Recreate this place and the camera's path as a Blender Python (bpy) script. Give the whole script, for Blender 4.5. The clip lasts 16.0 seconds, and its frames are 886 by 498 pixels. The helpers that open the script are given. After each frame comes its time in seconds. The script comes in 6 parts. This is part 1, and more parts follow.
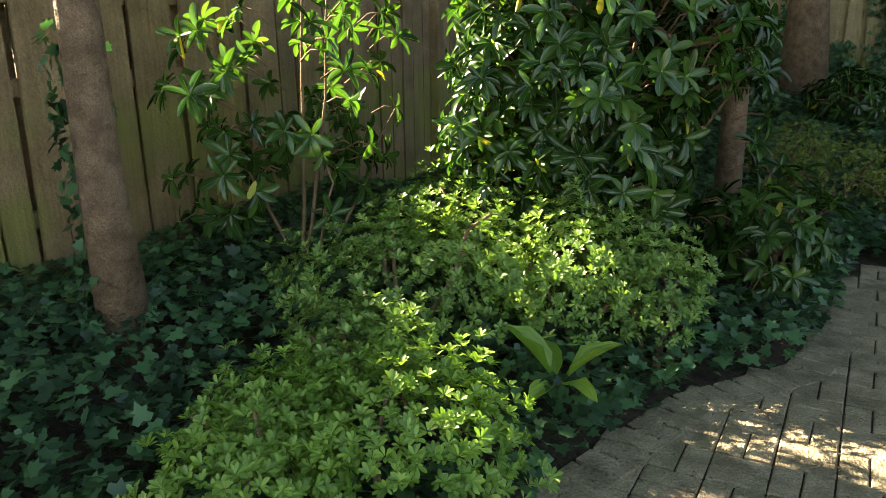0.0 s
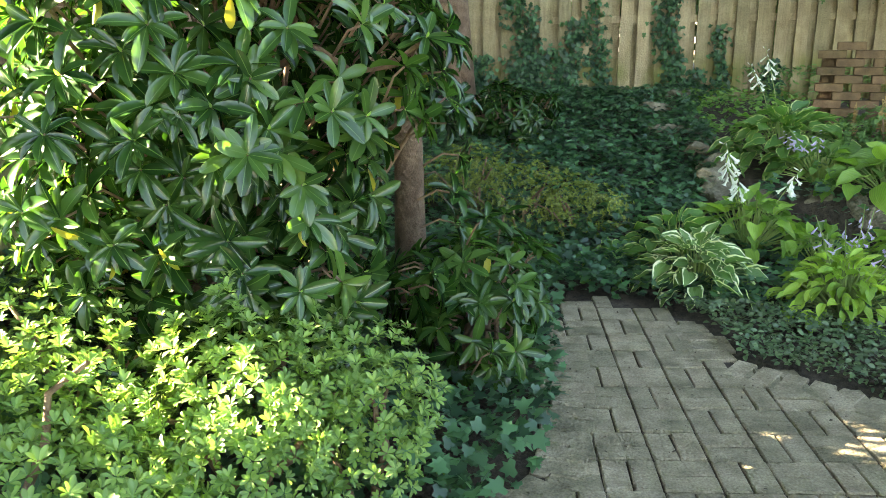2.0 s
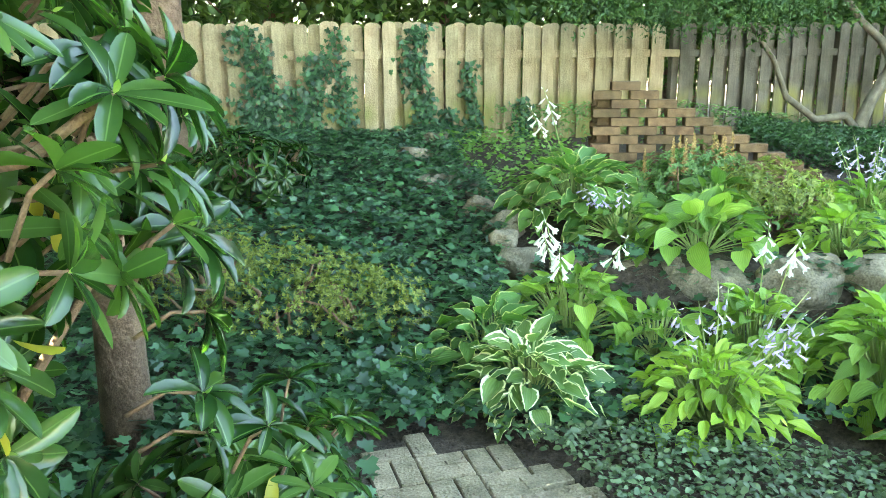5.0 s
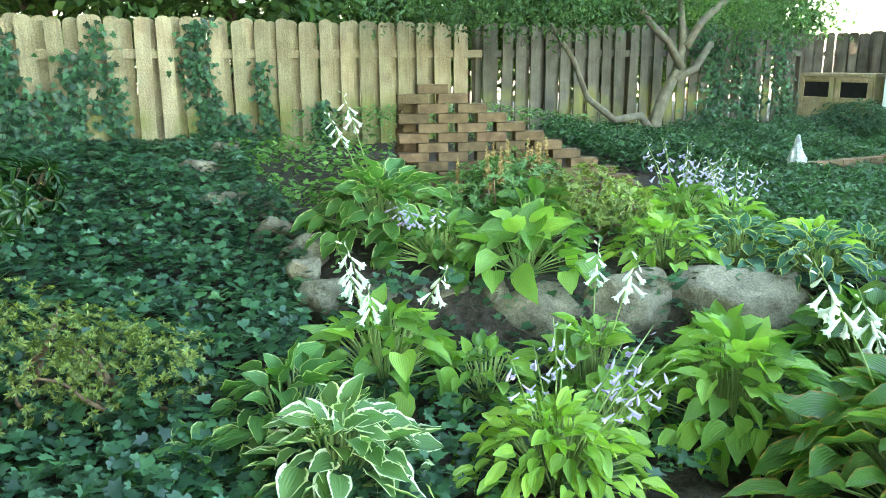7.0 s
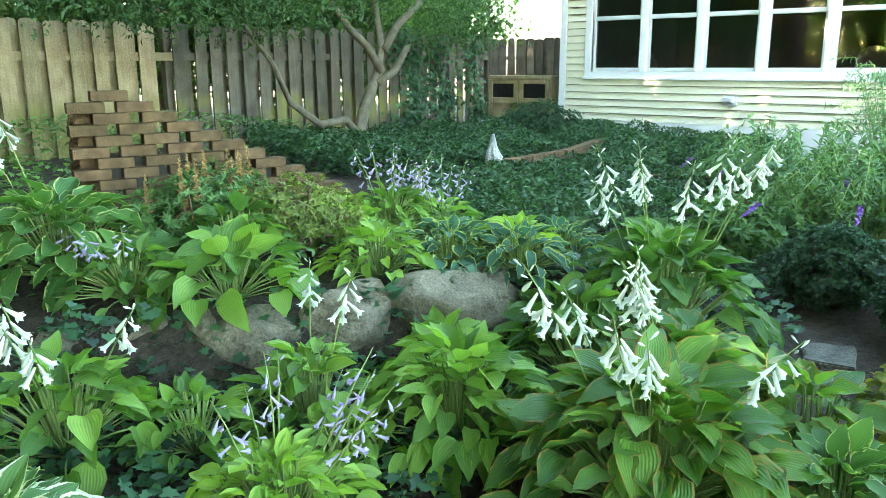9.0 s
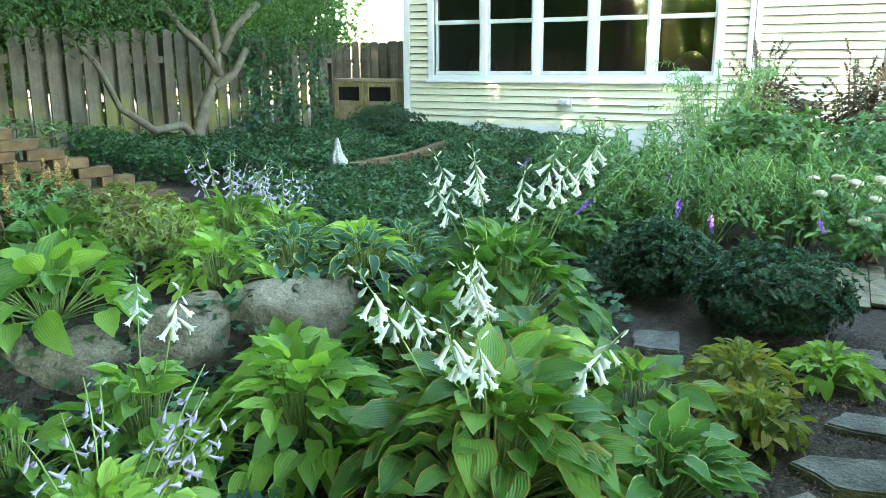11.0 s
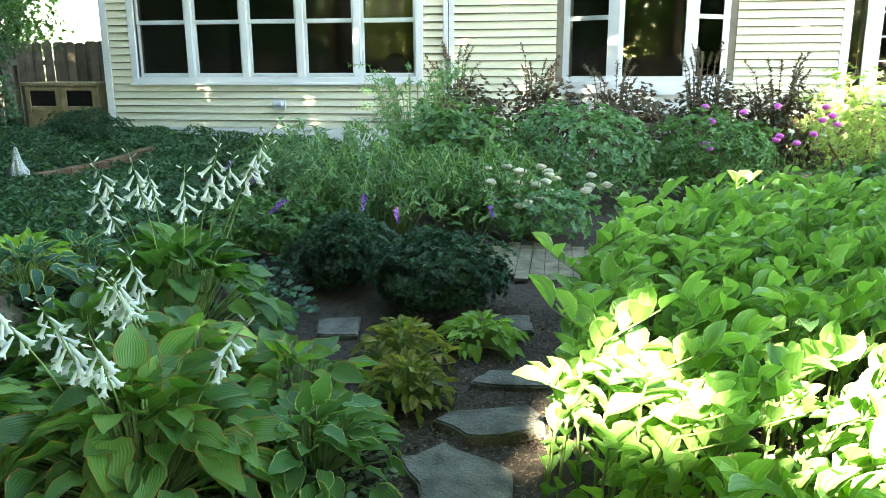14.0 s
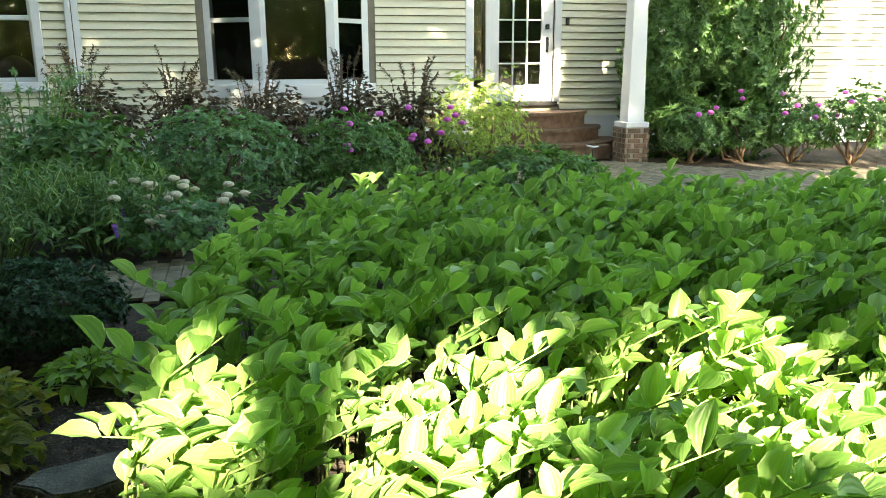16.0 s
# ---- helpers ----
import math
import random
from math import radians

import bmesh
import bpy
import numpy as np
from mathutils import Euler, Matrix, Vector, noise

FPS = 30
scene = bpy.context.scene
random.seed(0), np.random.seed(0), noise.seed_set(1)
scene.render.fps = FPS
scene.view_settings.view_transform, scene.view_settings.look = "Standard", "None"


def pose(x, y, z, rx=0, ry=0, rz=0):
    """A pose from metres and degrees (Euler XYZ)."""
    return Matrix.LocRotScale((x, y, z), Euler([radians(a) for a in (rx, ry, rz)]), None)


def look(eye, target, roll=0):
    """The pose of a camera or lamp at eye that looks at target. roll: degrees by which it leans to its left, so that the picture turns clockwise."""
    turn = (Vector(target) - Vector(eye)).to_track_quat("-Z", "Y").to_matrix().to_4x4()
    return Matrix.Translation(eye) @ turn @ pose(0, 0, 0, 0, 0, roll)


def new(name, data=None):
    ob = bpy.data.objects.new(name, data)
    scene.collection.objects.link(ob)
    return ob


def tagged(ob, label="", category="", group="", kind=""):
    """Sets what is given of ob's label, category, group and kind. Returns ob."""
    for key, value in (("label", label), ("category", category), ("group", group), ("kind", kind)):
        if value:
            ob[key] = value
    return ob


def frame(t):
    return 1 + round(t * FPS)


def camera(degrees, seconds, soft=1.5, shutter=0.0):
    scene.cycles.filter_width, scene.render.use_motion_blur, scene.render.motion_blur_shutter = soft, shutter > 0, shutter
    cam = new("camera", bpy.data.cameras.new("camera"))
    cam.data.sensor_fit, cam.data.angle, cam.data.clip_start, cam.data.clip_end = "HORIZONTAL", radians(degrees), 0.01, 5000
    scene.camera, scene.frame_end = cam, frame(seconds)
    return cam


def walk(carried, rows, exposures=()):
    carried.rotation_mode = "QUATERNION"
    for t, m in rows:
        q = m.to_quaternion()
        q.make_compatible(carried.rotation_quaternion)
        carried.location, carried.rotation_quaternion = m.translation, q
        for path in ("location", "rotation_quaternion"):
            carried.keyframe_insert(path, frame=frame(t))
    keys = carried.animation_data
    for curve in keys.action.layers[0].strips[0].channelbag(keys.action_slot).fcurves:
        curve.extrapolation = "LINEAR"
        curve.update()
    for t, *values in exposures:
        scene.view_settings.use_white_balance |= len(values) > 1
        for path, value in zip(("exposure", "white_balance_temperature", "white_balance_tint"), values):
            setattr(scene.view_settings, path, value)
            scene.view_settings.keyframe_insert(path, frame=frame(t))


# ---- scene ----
cam = camera(59.6, 16.0, soft=0.85)
PATH = [
    (0, (0.237, 0.231, 1.397), (-0.695, 1.908, 0.832), -0.9),
    (0.5, (0.12, 0.505, 1.396), (-0.599, 2.281, 0.82), -1.1),
    (1, (0.043, 0.759, 1.409), (-0.512, 2.596, 0.844), -1.0),
    (1.3, (-0.005, 0.904, 1.411), (-0.465, 2.766, 0.844), -1.0),
    (1.5, (-0.033, 1.014, 1.408), (-0.415, 2.895, 0.847), -1.1),
    (2, (-0.084, 1.264, 1.403), (-0.206, 3.184, 0.856), -1.0),
    (2.5, (-0.101, 1.546, 1.422), (-0.047, 3.469, 0.873), -0.9),
    (3, (-0.119, 1.754, 1.434), (0.018, 3.678, 0.905), -0.9),
    (3.5, (-0.161, 1.995, 1.435), (0.091, 3.914, 0.933), -0.9),
    (3.7, (-0.175, 2.081, 1.433), (0.148, 3.993, 0.944), -0.9),
    (5.8, (-0.12, 2.849, 1.395), (0.567, 4.666, 0.921), -0.3),
    (6, (-0.083, 2.913, 1.39), (0.66, 4.709, 0.917), -0.3),
    (6.5, (0.04, 3.06, 1.409), (0.914, 4.795, 0.932), -0.3),
    (7, (0.136, 3.162, 1.411), (1.128, 4.832, 0.935), -0.3),
    (7.5, (0.24, 3.28, 1.414), (1.369, 4.861, 0.94), -0.4),
    (8, (0.308, 3.343, 1.402), (1.596, 4.797, 0.927), -0.3),
    (8.5, (0.341, 3.347, 1.393), (1.77, 4.664, 0.921), -0.3),
    (9, (0.353, 3.341, 1.404), (1.88, 4.544, 0.934), -0.3),
    (9.2, (0.344, 3.335, 1.409), (1.903, 4.498, 0.942), -0.2),
    (11.3, (0.409, 3.271, 1.409), (2.16, 4.116, 0.943), -0.3),
    (11.5, (0.401, 3.251, 1.418), (2.169, 4.062, 0.951), -0.4),
    (12, (0.407, 3.192, 1.417), (2.212, 3.915, 0.951), -0.3),
    (12.5, (0.401, 3.113, 1.42), (2.238, 3.752, 0.954), -0.3),
    (13, (0.386, 3.033, 1.422), (2.254, 3.576, 0.957), -0.4),
    (13.5, (0.374, 2.96, 1.42), (2.271, 3.389, 0.955), -0.3),
    (14, (0.355, 2.884, 1.421), (2.279, 3.169, 0.957), -0.2),
    (14.1, (0.351, 2.871, 1.421), (2.281, 3.121, 0.957), -0.2),
    (14.5, (0.355, 2.828, 1.429), (2.298, 2.918, 0.963), -0.2),
    (15, (0.398, 2.737, 1.439), (2.339, 2.612, 0.973), -0.3),
    (15.5, (0.45, 2.625, 1.452), (2.367, 2.3, 0.984), -0.3),
    (16, (0.448, 2.511, 1.458), (2.328, 2.014, 0.991), -0.3),
]
EXPOSURES = [(0.0, 3.45, 9200, 9), (0.3, 3.9, 9200, 9), (0.8, 4.5, 8900, 10), (1.5, 4.8, 8600, 11), (2.2, 4.9, 8650, 10), (3.0, 5.5, 8700, 9), (6.0, 5.93, 8200, 0), (9.0, 5.45, 7800, -3), (12.5, 5.3, 7700, -3), (13.5, 4.95, 7700, -3), (14.5, 4.4, 8000, -1), (16.0, 3.7, 8400, 0)]
walk(cam, [(t, look(eye, target, roll)) for t, eye, target, roll in PATH], EXPOSURES)

# ---- light ----
SUN = Vector((-0.85, 0.05, 0.53)).normalized()          # towards the sun
world = bpy.data.worlds.new("sky")
scene.world = world
world.use_nodes = True
wn = world.node_tree.nodes
sky = wn.new("ShaderNodeTexSky")
sky.sky_type, sky.sun_disc = "NISHITA", False
sky.sun_elevation, sky.sun_rotation = math.asin(SUN.z), math.atan2(SUN.x, SUN.y)
wn["Background"].inputs[1].default_value = 0.075
world.node_tree.links.new(sky.outputs[0], wn["Background"].inputs[0])
sun = new("sun", bpy.data.lights.new("sun", "SUN"))
sun.data.energy, sun.data.angle, sun.data.color = 5.0, radians(0.6), (1.0, 0.93, 0.82)
sun.matrix_world = look((0, 0, 30), Vector((0, 0, 30)) - SUN)

# ---- materials ----


def material(name, colour, rough=0.6, second=None, scale=8.0, detail=6.0, bump=0.0, bump_scale=40.0, island=0.0, object_random=0.0, through_light=None, gloss=0.4, metal=0.0):
    """A surface with two scales of variation; island and object_random vary brightness from piece to piece; through_light makes thin leaves glow."""
    m = bpy.data.materials.new(name)
    m.use_nodes = True
    nt = m.node_tree
    n, l = nt.nodes, nt.links
    b = n["Principled BSDF"]
    b.inputs["Roughness"].default_value, b.inputs["Specular IOR Level"].default_value, b.inputs["Metallic"].default_value = rough, gloss, metal
    co = n.new("ShaderNodeTexCoord")
    noise_a = n.new("ShaderNodeTexNoise")
    noise_a.inputs["Scale"].default_value, noise_a.inputs["Detail"].default_value = scale, detail
    geo = n.new("ShaderNodeNewGeometry")
    l.new(geo.outputs["Position"], noise_a.inputs["Vector"])
    ramp = n.new("ShaderNodeValToRGB")
    ramp.color_ramp.elements[0].position, ramp.color_ramp.elements[1].position = 0.32, 0.68
    ramp.color_ramp.elements[0].color = (*colour, 1)
    ramp.color_ramp.elements[1].color = (*(second or [min(1, c * 1.35) for c in colour]), 1)
    l.new(noise_a.outputs["Fac"], ramp.inputs["Fac"])
    out = ramp.outputs["Color"]
    for amount, source in ((island, geo.outputs["Random Per Island"]), (object_random, None)):
        if not amount:
            continue
        if source is None:
            source = n.new("ShaderNodeObjectInfo").outputs["Random"]
        hsv = n.new("ShaderNodeHueSaturation")
        mr = n.new("ShaderNodeMapRange")
        mr.inputs["To Min"].default_value, mr.inputs["To Max"].default_value = 1 - amount, 1 + amount
        l.new(source, mr.inputs["Value"])
        l.new(mr.outputs[0], hsv.inputs["Value"])
        hue = n.new("ShaderNodeMapRange")
        hue.inputs["To Min"].default_value, hue.inputs["To Max"].default_value = 0.5 + amount * 0.04, 0.5 - amount * 0.04
        l.new(source, hue.inputs["Value"])
        l.new(hue.outputs[0], hsv.inputs["Hue"])
        l.new(out, hsv.inputs["Color"])
        out = hsv.outputs["Color"]
    if bump:
        fine = n.new("ShaderNodeTexNoise")
        fine.inputs["Scale"].default_value, fine.inputs["Detail"].default_value = scale * 14, 8
        l.new(geo.outputs["Position"], fine.inputs["Vector"])
        grain = n.new("ShaderNodeMapRange")
        grain.inputs["From Min"].default_value, grain.inputs["From Max"].default_value = 0.3, 0.7
        grain.inputs["To Min"].default_value, grain.inputs["To Max"].default_value = 1 - 0.4 * bump, 1 + 0.25 * bump
        l.new(fine.outputs["Fac"], grain.inputs["Value"])
        speck = n.new("ShaderNodeHueSaturation")
        l.new(grain.outputs[0], speck.inputs["Value"])
        l.new(out, speck.inputs["Color"])
        out = speck.outputs["Color"]
    l.new(out, b.inputs["Base Color"])
    if bump:
        nb = n.new("ShaderNodeTexNoise")
        nb.inputs["Scale"].default_value, nb.inputs["Detail"].default_value = bump_scale, 5
        l.new(geo.outputs["Position"], nb.inputs["Vector"])
        bp = n.new("ShaderNodeBump")
        bp.inputs["Strength"].default_value, bp.inputs["Distance"].default_value = bump, 0.02
        l.new(nb.outputs["Fac"], bp.inputs["Height"])
        l.new(bp.outputs[0], b.inputs["Normal"])
    if through_light:
        tr = n.new("ShaderNodeBsdfTranslucent")
        mix = n.new("ShaderNodeMix")
        mix.data_type, mix.blend_type = "RGBA", "MULTIPLY"
        mix.inputs[0].default_value = 1.0
        l.new(out, mix.inputs[6])
        mix.inputs[7].default_value = (*through_light, 1)
        l.new(mix.outputs[2], tr.inputs["Color"])
        add = n.new("ShaderNodeMixShader")
        add.inputs[0].default_value = 0.32
        l.new(b.outputs[0], add.inputs[1])
        l.new(tr.outputs[0], add.inputs[2])
        l.new(add.outputs[0], n["Material Output"].inputs["Surface"])
    return m


def veined(m, rim=None, rim_from=0.72, veins=9.0, strength=0.2, mid=None, tint=1.0):
    """Adds ribs that run along a leaf, and, where rim is given, a pale margin with a wavy edge."""
    nt = m.node_tree
    n, l = nt.nodes, nt.links
    b = n["Principled BSDF"]
    uv = n.new("ShaderNodeUVMap")
    uv.uv_map = "leaf"
    sep = n.new("ShaderNodeSeparateXYZ")
    l.new(uv.outputs[0], sep.inputs[0])
    mul = n.new("ShaderNodeMath")
    mul.operation = "MULTIPLY"
    mul.inputs[1].default_value = veins * 3.14159
    l.new(sep.outputs["X"], mul.inputs[0])
    s = n.new("ShaderNodeMath")
    s.operation = "SINE"
    l.new(mul.outputs[0], s.inputs[0])
    bp = n.new("ShaderNodeBump")
    bp.inputs["Strength"].default_value, bp.inputs["Distance"].default_value = strength * 2.5, 0.006
    l.new(s.outputs[0], bp.inputs["Height"])
    l.new(bp.outputs[0], b.inputs["Normal"])
    stripe = n.new("ShaderNodeMapRange")
    stripe.inputs["From Min"].default_value, stripe.inputs["From Max"].default_value = -1, 1
    stripe.inputs["To Min"].default_value, stripe.inputs["To Max"].default_value = 1 - 0.16 * tint, 1 + 0.11 * tint
    l.new(s.outputs[0], stripe.inputs["Value"])
    plain = b.inputs["Base Color"].links[0].from_socket
    ribbed = n.new("ShaderNodeHueSaturation")
    takers = [k.to_socket for k in plain.links]
    l.new(plain, ribbed.inputs["Color"])
    l.new(stripe.outputs[0], ribbed.inputs["Value"])
    for socket in takers:
        l.new(ribbed.outputs[0], socket)
    if rim or mid:
        a = n.new("ShaderNodeMath")
        a.operation = "ABSOLUTE"
        l.new(sep.outputs["X"], a.inputs[0])
        wob = n.new("ShaderNodeTexNoise")
        wob.inputs["Scale"].default_value = 7.0
        l.new(uv.outputs[0], wob.inputs["Vector"])
        ad = n.new("ShaderNodeMath")
        ad.operation = "MULTIPLY_ADD"
        ad.inputs[1].default_value, ad.inputs[2].default_value = 0.5, -0.25
        l.new(wob.outputs["Fac"], ad.inputs[0])
        sm = n.new("ShaderNodeMath")
        l.new(a.outputs[0], sm.inputs[0])
        l.new(ad.outputs[0], sm.inputs[1])
        st = n.new("ShaderNodeMapRange")
        edge = (rim_from, rim_from + 0.1) if rim else (0.10, 0.03)
        st.inputs["From Min"].default_value, st.inputs["From Max"].default_value = edge
        l.new((sm if rim else a).outputs[0], st.inputs["Value"])
        old = b.inputs["Base Color"].links[0].from_socket
        mix = n.new("ShaderNodeMix")
        mix.data_type = "RGBA"
        l.new(st.outputs[0], mix.inputs[0])
        l.new(old, mix.inputs[6])
        mix.inputs[7].default_value = (*(rim or mid), 1)
        for k in list(old.links):
            if k.to_node.name != mix.name:
                l.new(mix.outputs[2], k.to_socket)
    return m


GREEN_LIGHT = (1.7, 1.9, 0.7)
RHODO = veined(material("rhododendron_leaf", (0.024, 0.072, 0.020), 0.20, (0.056, 0.13, 0.03), 5, island=0.45, object_random=0.45, through_light=GREEN_LIGHT, gloss=0.5), veins=7, strength=0.0, tint=0.0, mid=(0.085, 0.17, 0.05))
RHODO_OLD = material("yellowing_leaf", (0.35, 0.34, 0.05), 0.45, island=0.3, through_light=(1.3, 1.2, 0.6))
AZALEA_YOUNG = material("young_azalea_leaf", (0.15, 0.28, 0.07), 0.4, (0.23, 0.37, 0.09), 4, island=0.35, through_light=GREEN_LIGHT)
AZALEA = material("azalea_leaf", (0.12, 0.22, 0.07), 0.42, (0.19, 0.31, 0.09), 4, island=0.35, through_light=GREEN_LIGHT)
IVY = material("ivy_leaf", (0.036, 0.10, 0.055), 0.38, (0.066, 0.155, 0.082), 3, island=0.6, through_light=(1.2, 1.5, 0.7), gloss=0.42)
IVY_YOUNG = material("young_ivy_leaf", (0.11, 0.22, 0.06), 0.45, island=0.3, through_light=GREEN_LIGHT)
DARK_COVER = material("dark_groundcover_leaf", (0.09, 0.17, 0.085), 0.38, (0.12, 0.17, 0.09), 5, island=0.45, through_light=(1.1, 1.2, 0.8))
HOSTA = veined(material("hosta_leaf", (0.135, 0.27, 0.055), 0.36, (0.20, 0.35, 0.075), 6, island=0.2, object_random=0.42, through_light=GREEN_LIGHT), veins=11, tint=0.6, strength=0.14)
HOSTA_DEEP = veined(material("deep_green_hosta_leaf", (0.07, 0.165, 0.04), 0.32, (0.12, 0.24, 0.055), 6, object_random=0.42, island=0.2, through_light=GREEN_LIGHT), veins=11, tint=0.6, strength=0.14)
HOSTA_LIME = veined(material("lime_hosta_leaf", (0.175, 0.325, 0.06), 0.4, (0.285, 0.43, 0.085), 3, object_random=0.25, island=0.2, through_light=GREEN_LIGHT), veins=7, tint=0.4, strength=0.1)
HOSTA_WHITE = veined(material("white_edged_hosta_leaf", (0.10, 0.21, 0.07), 0.45, (0.16, 0.27, 0.09), 3, object_random=0.15, through_light=GREEN_LIGHT), rim=(0.78, 0.80, 0.6), rim_from=0.74, veins=9, tint=0.5, strength=0.12)
HOSTA_CREAM = veined(material("cream_edged_hosta_leaf", (0.07, 0.19, 0.05), 0.42, (0.11, 0.24, 0.06), 3, object_random=0.15, through_light=GREEN_LIGHT), rim=(0.5, 0.56, 0.25), rim_from=0.86, veins=11, tint=0.6, strength=0.14)
HOSTA_BLUE = veined(material("blue_hosta_leaf", (0.06, 0.17, 0.12), 0.5, (0.09, 0.21, 0.14), 3, object_random=0.15, through_light=(1.2, 1.5, 0.9)), rim=(0.5, 0.55, 0.2), rim_from=0.75, veins=11, tint=0.6, strength=0.14)
HOSTA_BROWNED = veined(material("browned_hosta_leaf", (0.095, 0.215, 0.05), 0.32, (0.165, 0.31, 0.075), 6, object_random=0.42, through_light=GREEN_LIGHT), rim=(0.40, 0.23, 0.07), rim_from=0.88, veins=13, tint=0.6, strength=0.14)
HOSTA_RUST = veined(material("rusty_hosta_leaf", (0.17, 0.25, 0.055), 0.5, (0.33, 0.27, 0.07), 9, object_random=0.3, through_light=GREEN_LIGHT), veins=7)
SEAL = veined(material("solomons_seal_leaf", (0.165, 0.30, 0.085), 0.42, (0.235, 0.39, 0.12), 3, island=0.22, object_random=0.2, through_light=GREEN_LIGHT), rim=(0.52, 0.58, 0.32), rim_from=0.93, veins=7, strength=0.09, tint=0.3)
BOX_LEAF = material("boxwood_leaf", (0.028, 0.075, 0.042), 0.42, (0.05, 0.11, 0.055), 4, island=0.45, through_light=(1.2, 1.5, 0.7))
HEDGE_LEAF = material("hedge_leaf", (0.03, 0.085, 0.04), 0.36, (0.055, 0.125, 0.055), 3, island=0.45, through_light=GREEN_LIGHT)
SPIREA = material("spirea_leaf", (0.15, 0.20, 0.06), 0.55, (0.22, 0.26, 0.08), 4, island=0.35, through_light=GREEN_LIGHT)
BUSH_BLUE = material("blue_green_shrub_leaf", (0.10, 0.21, 0.11), 0.5, (0.15, 0.27, 0.13), 3, island=0.3, through_light=GREEN_LIGHT)
BUSH_GREEN = material("garden_shrub_leaf", (0.075, 0.165, 0.06), 0.5, (0.12, 0.22, 0.08), 3, island=0.35, through_light=GREEN_LIGHT)
BUSH_LIME = material("feathery_shrub_leaf", (0.26, 0.36, 0.11), 0.5, (0.34, 0.42, 0.15), 4, island=0.3, through_light=GREEN_LIGHT)
BUSH_RED = material("purple_shrub_leaf", (0.13, 0.075, 0.06), 0.5, (0.10, 0.115, 0.06), 5, island=0.4, through_light=(1.3, 1.0, 0.8))
TREE_LEAF = material("tree_leaf", (0.05, 0.11, 0.035), 0.5, (0.09, 0.17, 0.05), 1.0, island=0.45, through_light=(1.6, 1.8, 0.6))
MAPLE_LEAF = material("maple_leaf", (0.038, 0.095, 0.034), 0.5, (0.07, 0.145, 0.05), 2, island=0.35, through_light=GREEN_LIGHT)
ASTILBE = material("faded_astilbe_plume", (0.36, 0.23, 0.09), 0.8, (0.46, 0.32, 0.14), 20, island=0.3)
WHITE_PETAL = material("white_petal", (0.80, 0.82, 0.74), 0.5, (0.86, 0.86, 0.82), 20, island=0.08, through_light=(0.9, 0.95, 0.8))
LILAC_PETAL = material("lilac_petal", (0.56, 0.46, 0.70), 0.5, (0.68, 0.60, 0.80), 20, island=0.15, through_light=(0.9, 0.9, 1.0))
PURPLE_PETAL = material("purple_petal", (0.30, 0.12, 0.55), 0.6, (0.38, 0.2, 0.65), 30, island=0.2)
PINK_PETAL = material("magenta_petal", (0.62, 0.10, 0.50), 0.5, (0.72, 0.2, 0.6), 30, island=0.2, through_light=(1, 0.7, 1))
CREAM_FLOWER = material("cream_sedum_flower", (0.62, 0.58, 0.42), 0.8, (0.70, 0.62, 0.46), 60, island=0.15, bump=0.9, bump_scale=180)
STALK = material("green_stalk", (0.20, 0.30, 0.09), 0.5, (0.28, 0.36, 0.12), 20, object_random=0.2)
TWIG = material("brown_twig", (0.15, 0.09, 0.055), 0.8, (0.25, 0.165, 0.105), 25, bump=0.5, bump_scale=120)
BARK = material("brown_bark", (0.115, 0.072, 0.046), 0.9, (0.235, 0.155, 0.105), 14, bump=1.0, bump_scale=45)
MAPLE_BARK = material("grey_maple_bark", (0.115, 0.10, 0.072), 0.85, (0.20, 0.178, 0.132), 12, bump=0.6, bump_scale=50)
PAVER = material("grey_paver", (0.165, 0.14, 0.09), 0.92, (0.335, 0.285, 0.20), 9, detail=12, object_random=0.2, island=0.14, bump=0.75, bump_scale=90)
LATTICE_BRICK = material("brown_brick", (0.105, 0.064, 0.033), 0.9, (0.21, 0.132, 0.07), 14, object_random=0.22, bump=0.6, bump_scale=120)
RED_BRICK = material("red_brick", (0.15, 0.09, 0.062), 0.85, (0.25, 0.16, 0.11), 12, object_random=0.2, bump=0.6, bump_scale=120)
# wall core, coloured dark to paint the shadow line under each clapboard
LAP_SHADOW = material("lap_shadow_core", (0.16, 0.15, 0.12), 0.9)
MORTAR = material("mortar", (0.30, 0.27, 0.23), 0.95, bump=0.5, bump_scale=200)
ROCK = material("grey_field_stone", (0.115, 0.10, 0.066), 0.95, (0.27, 0.235, 0.168), 7, object_random=0.2, bump=1.0, bump_scale=28)
PALE_STONE = material("pale_weathered_stone", (0.34, 0.36, 0.35), 0.85, (0.55, 0.57, 0.56), 30, bump=0.8, bump_scale=60)
FLAG = material("blue_grey_flagstone", (0.085, 0.083, 0.07), 0.9, (0.205, 0.195, 0.165), 9, object_random=0.12, bump=0.9, bump_scale=60)
SOIL = material("dark_mulch", (0.036, 0.026, 0.019), 0.95, (0.085, 0.064, 0.048), 26, bump=1.0, bump_scale=90)
CHIP = material("mulch_chip", (0.06, 0.042, 0.03), 0.95, (0.17, 0.125, 0.09), 30, island=0.5)
SIDING = material("pale_yellow_siding", (0.615, 0.595, 0.465), 0.55, (0.665, 0.64, 0.51), 1.5, object_random=0.03, bump=0.08, bump_scale=60)
TRIM = material("white_trim_paint", (0.66, 0.68, 0.71), 0.5, (0.72, 0.73, 0.75), 3, bump=0.06, bump_scale=60)
SASH = material("grey_white_sash_paint", (0.55, 0.58, 0.60), 0.5, (0.62, 0.64, 0.66), 4)
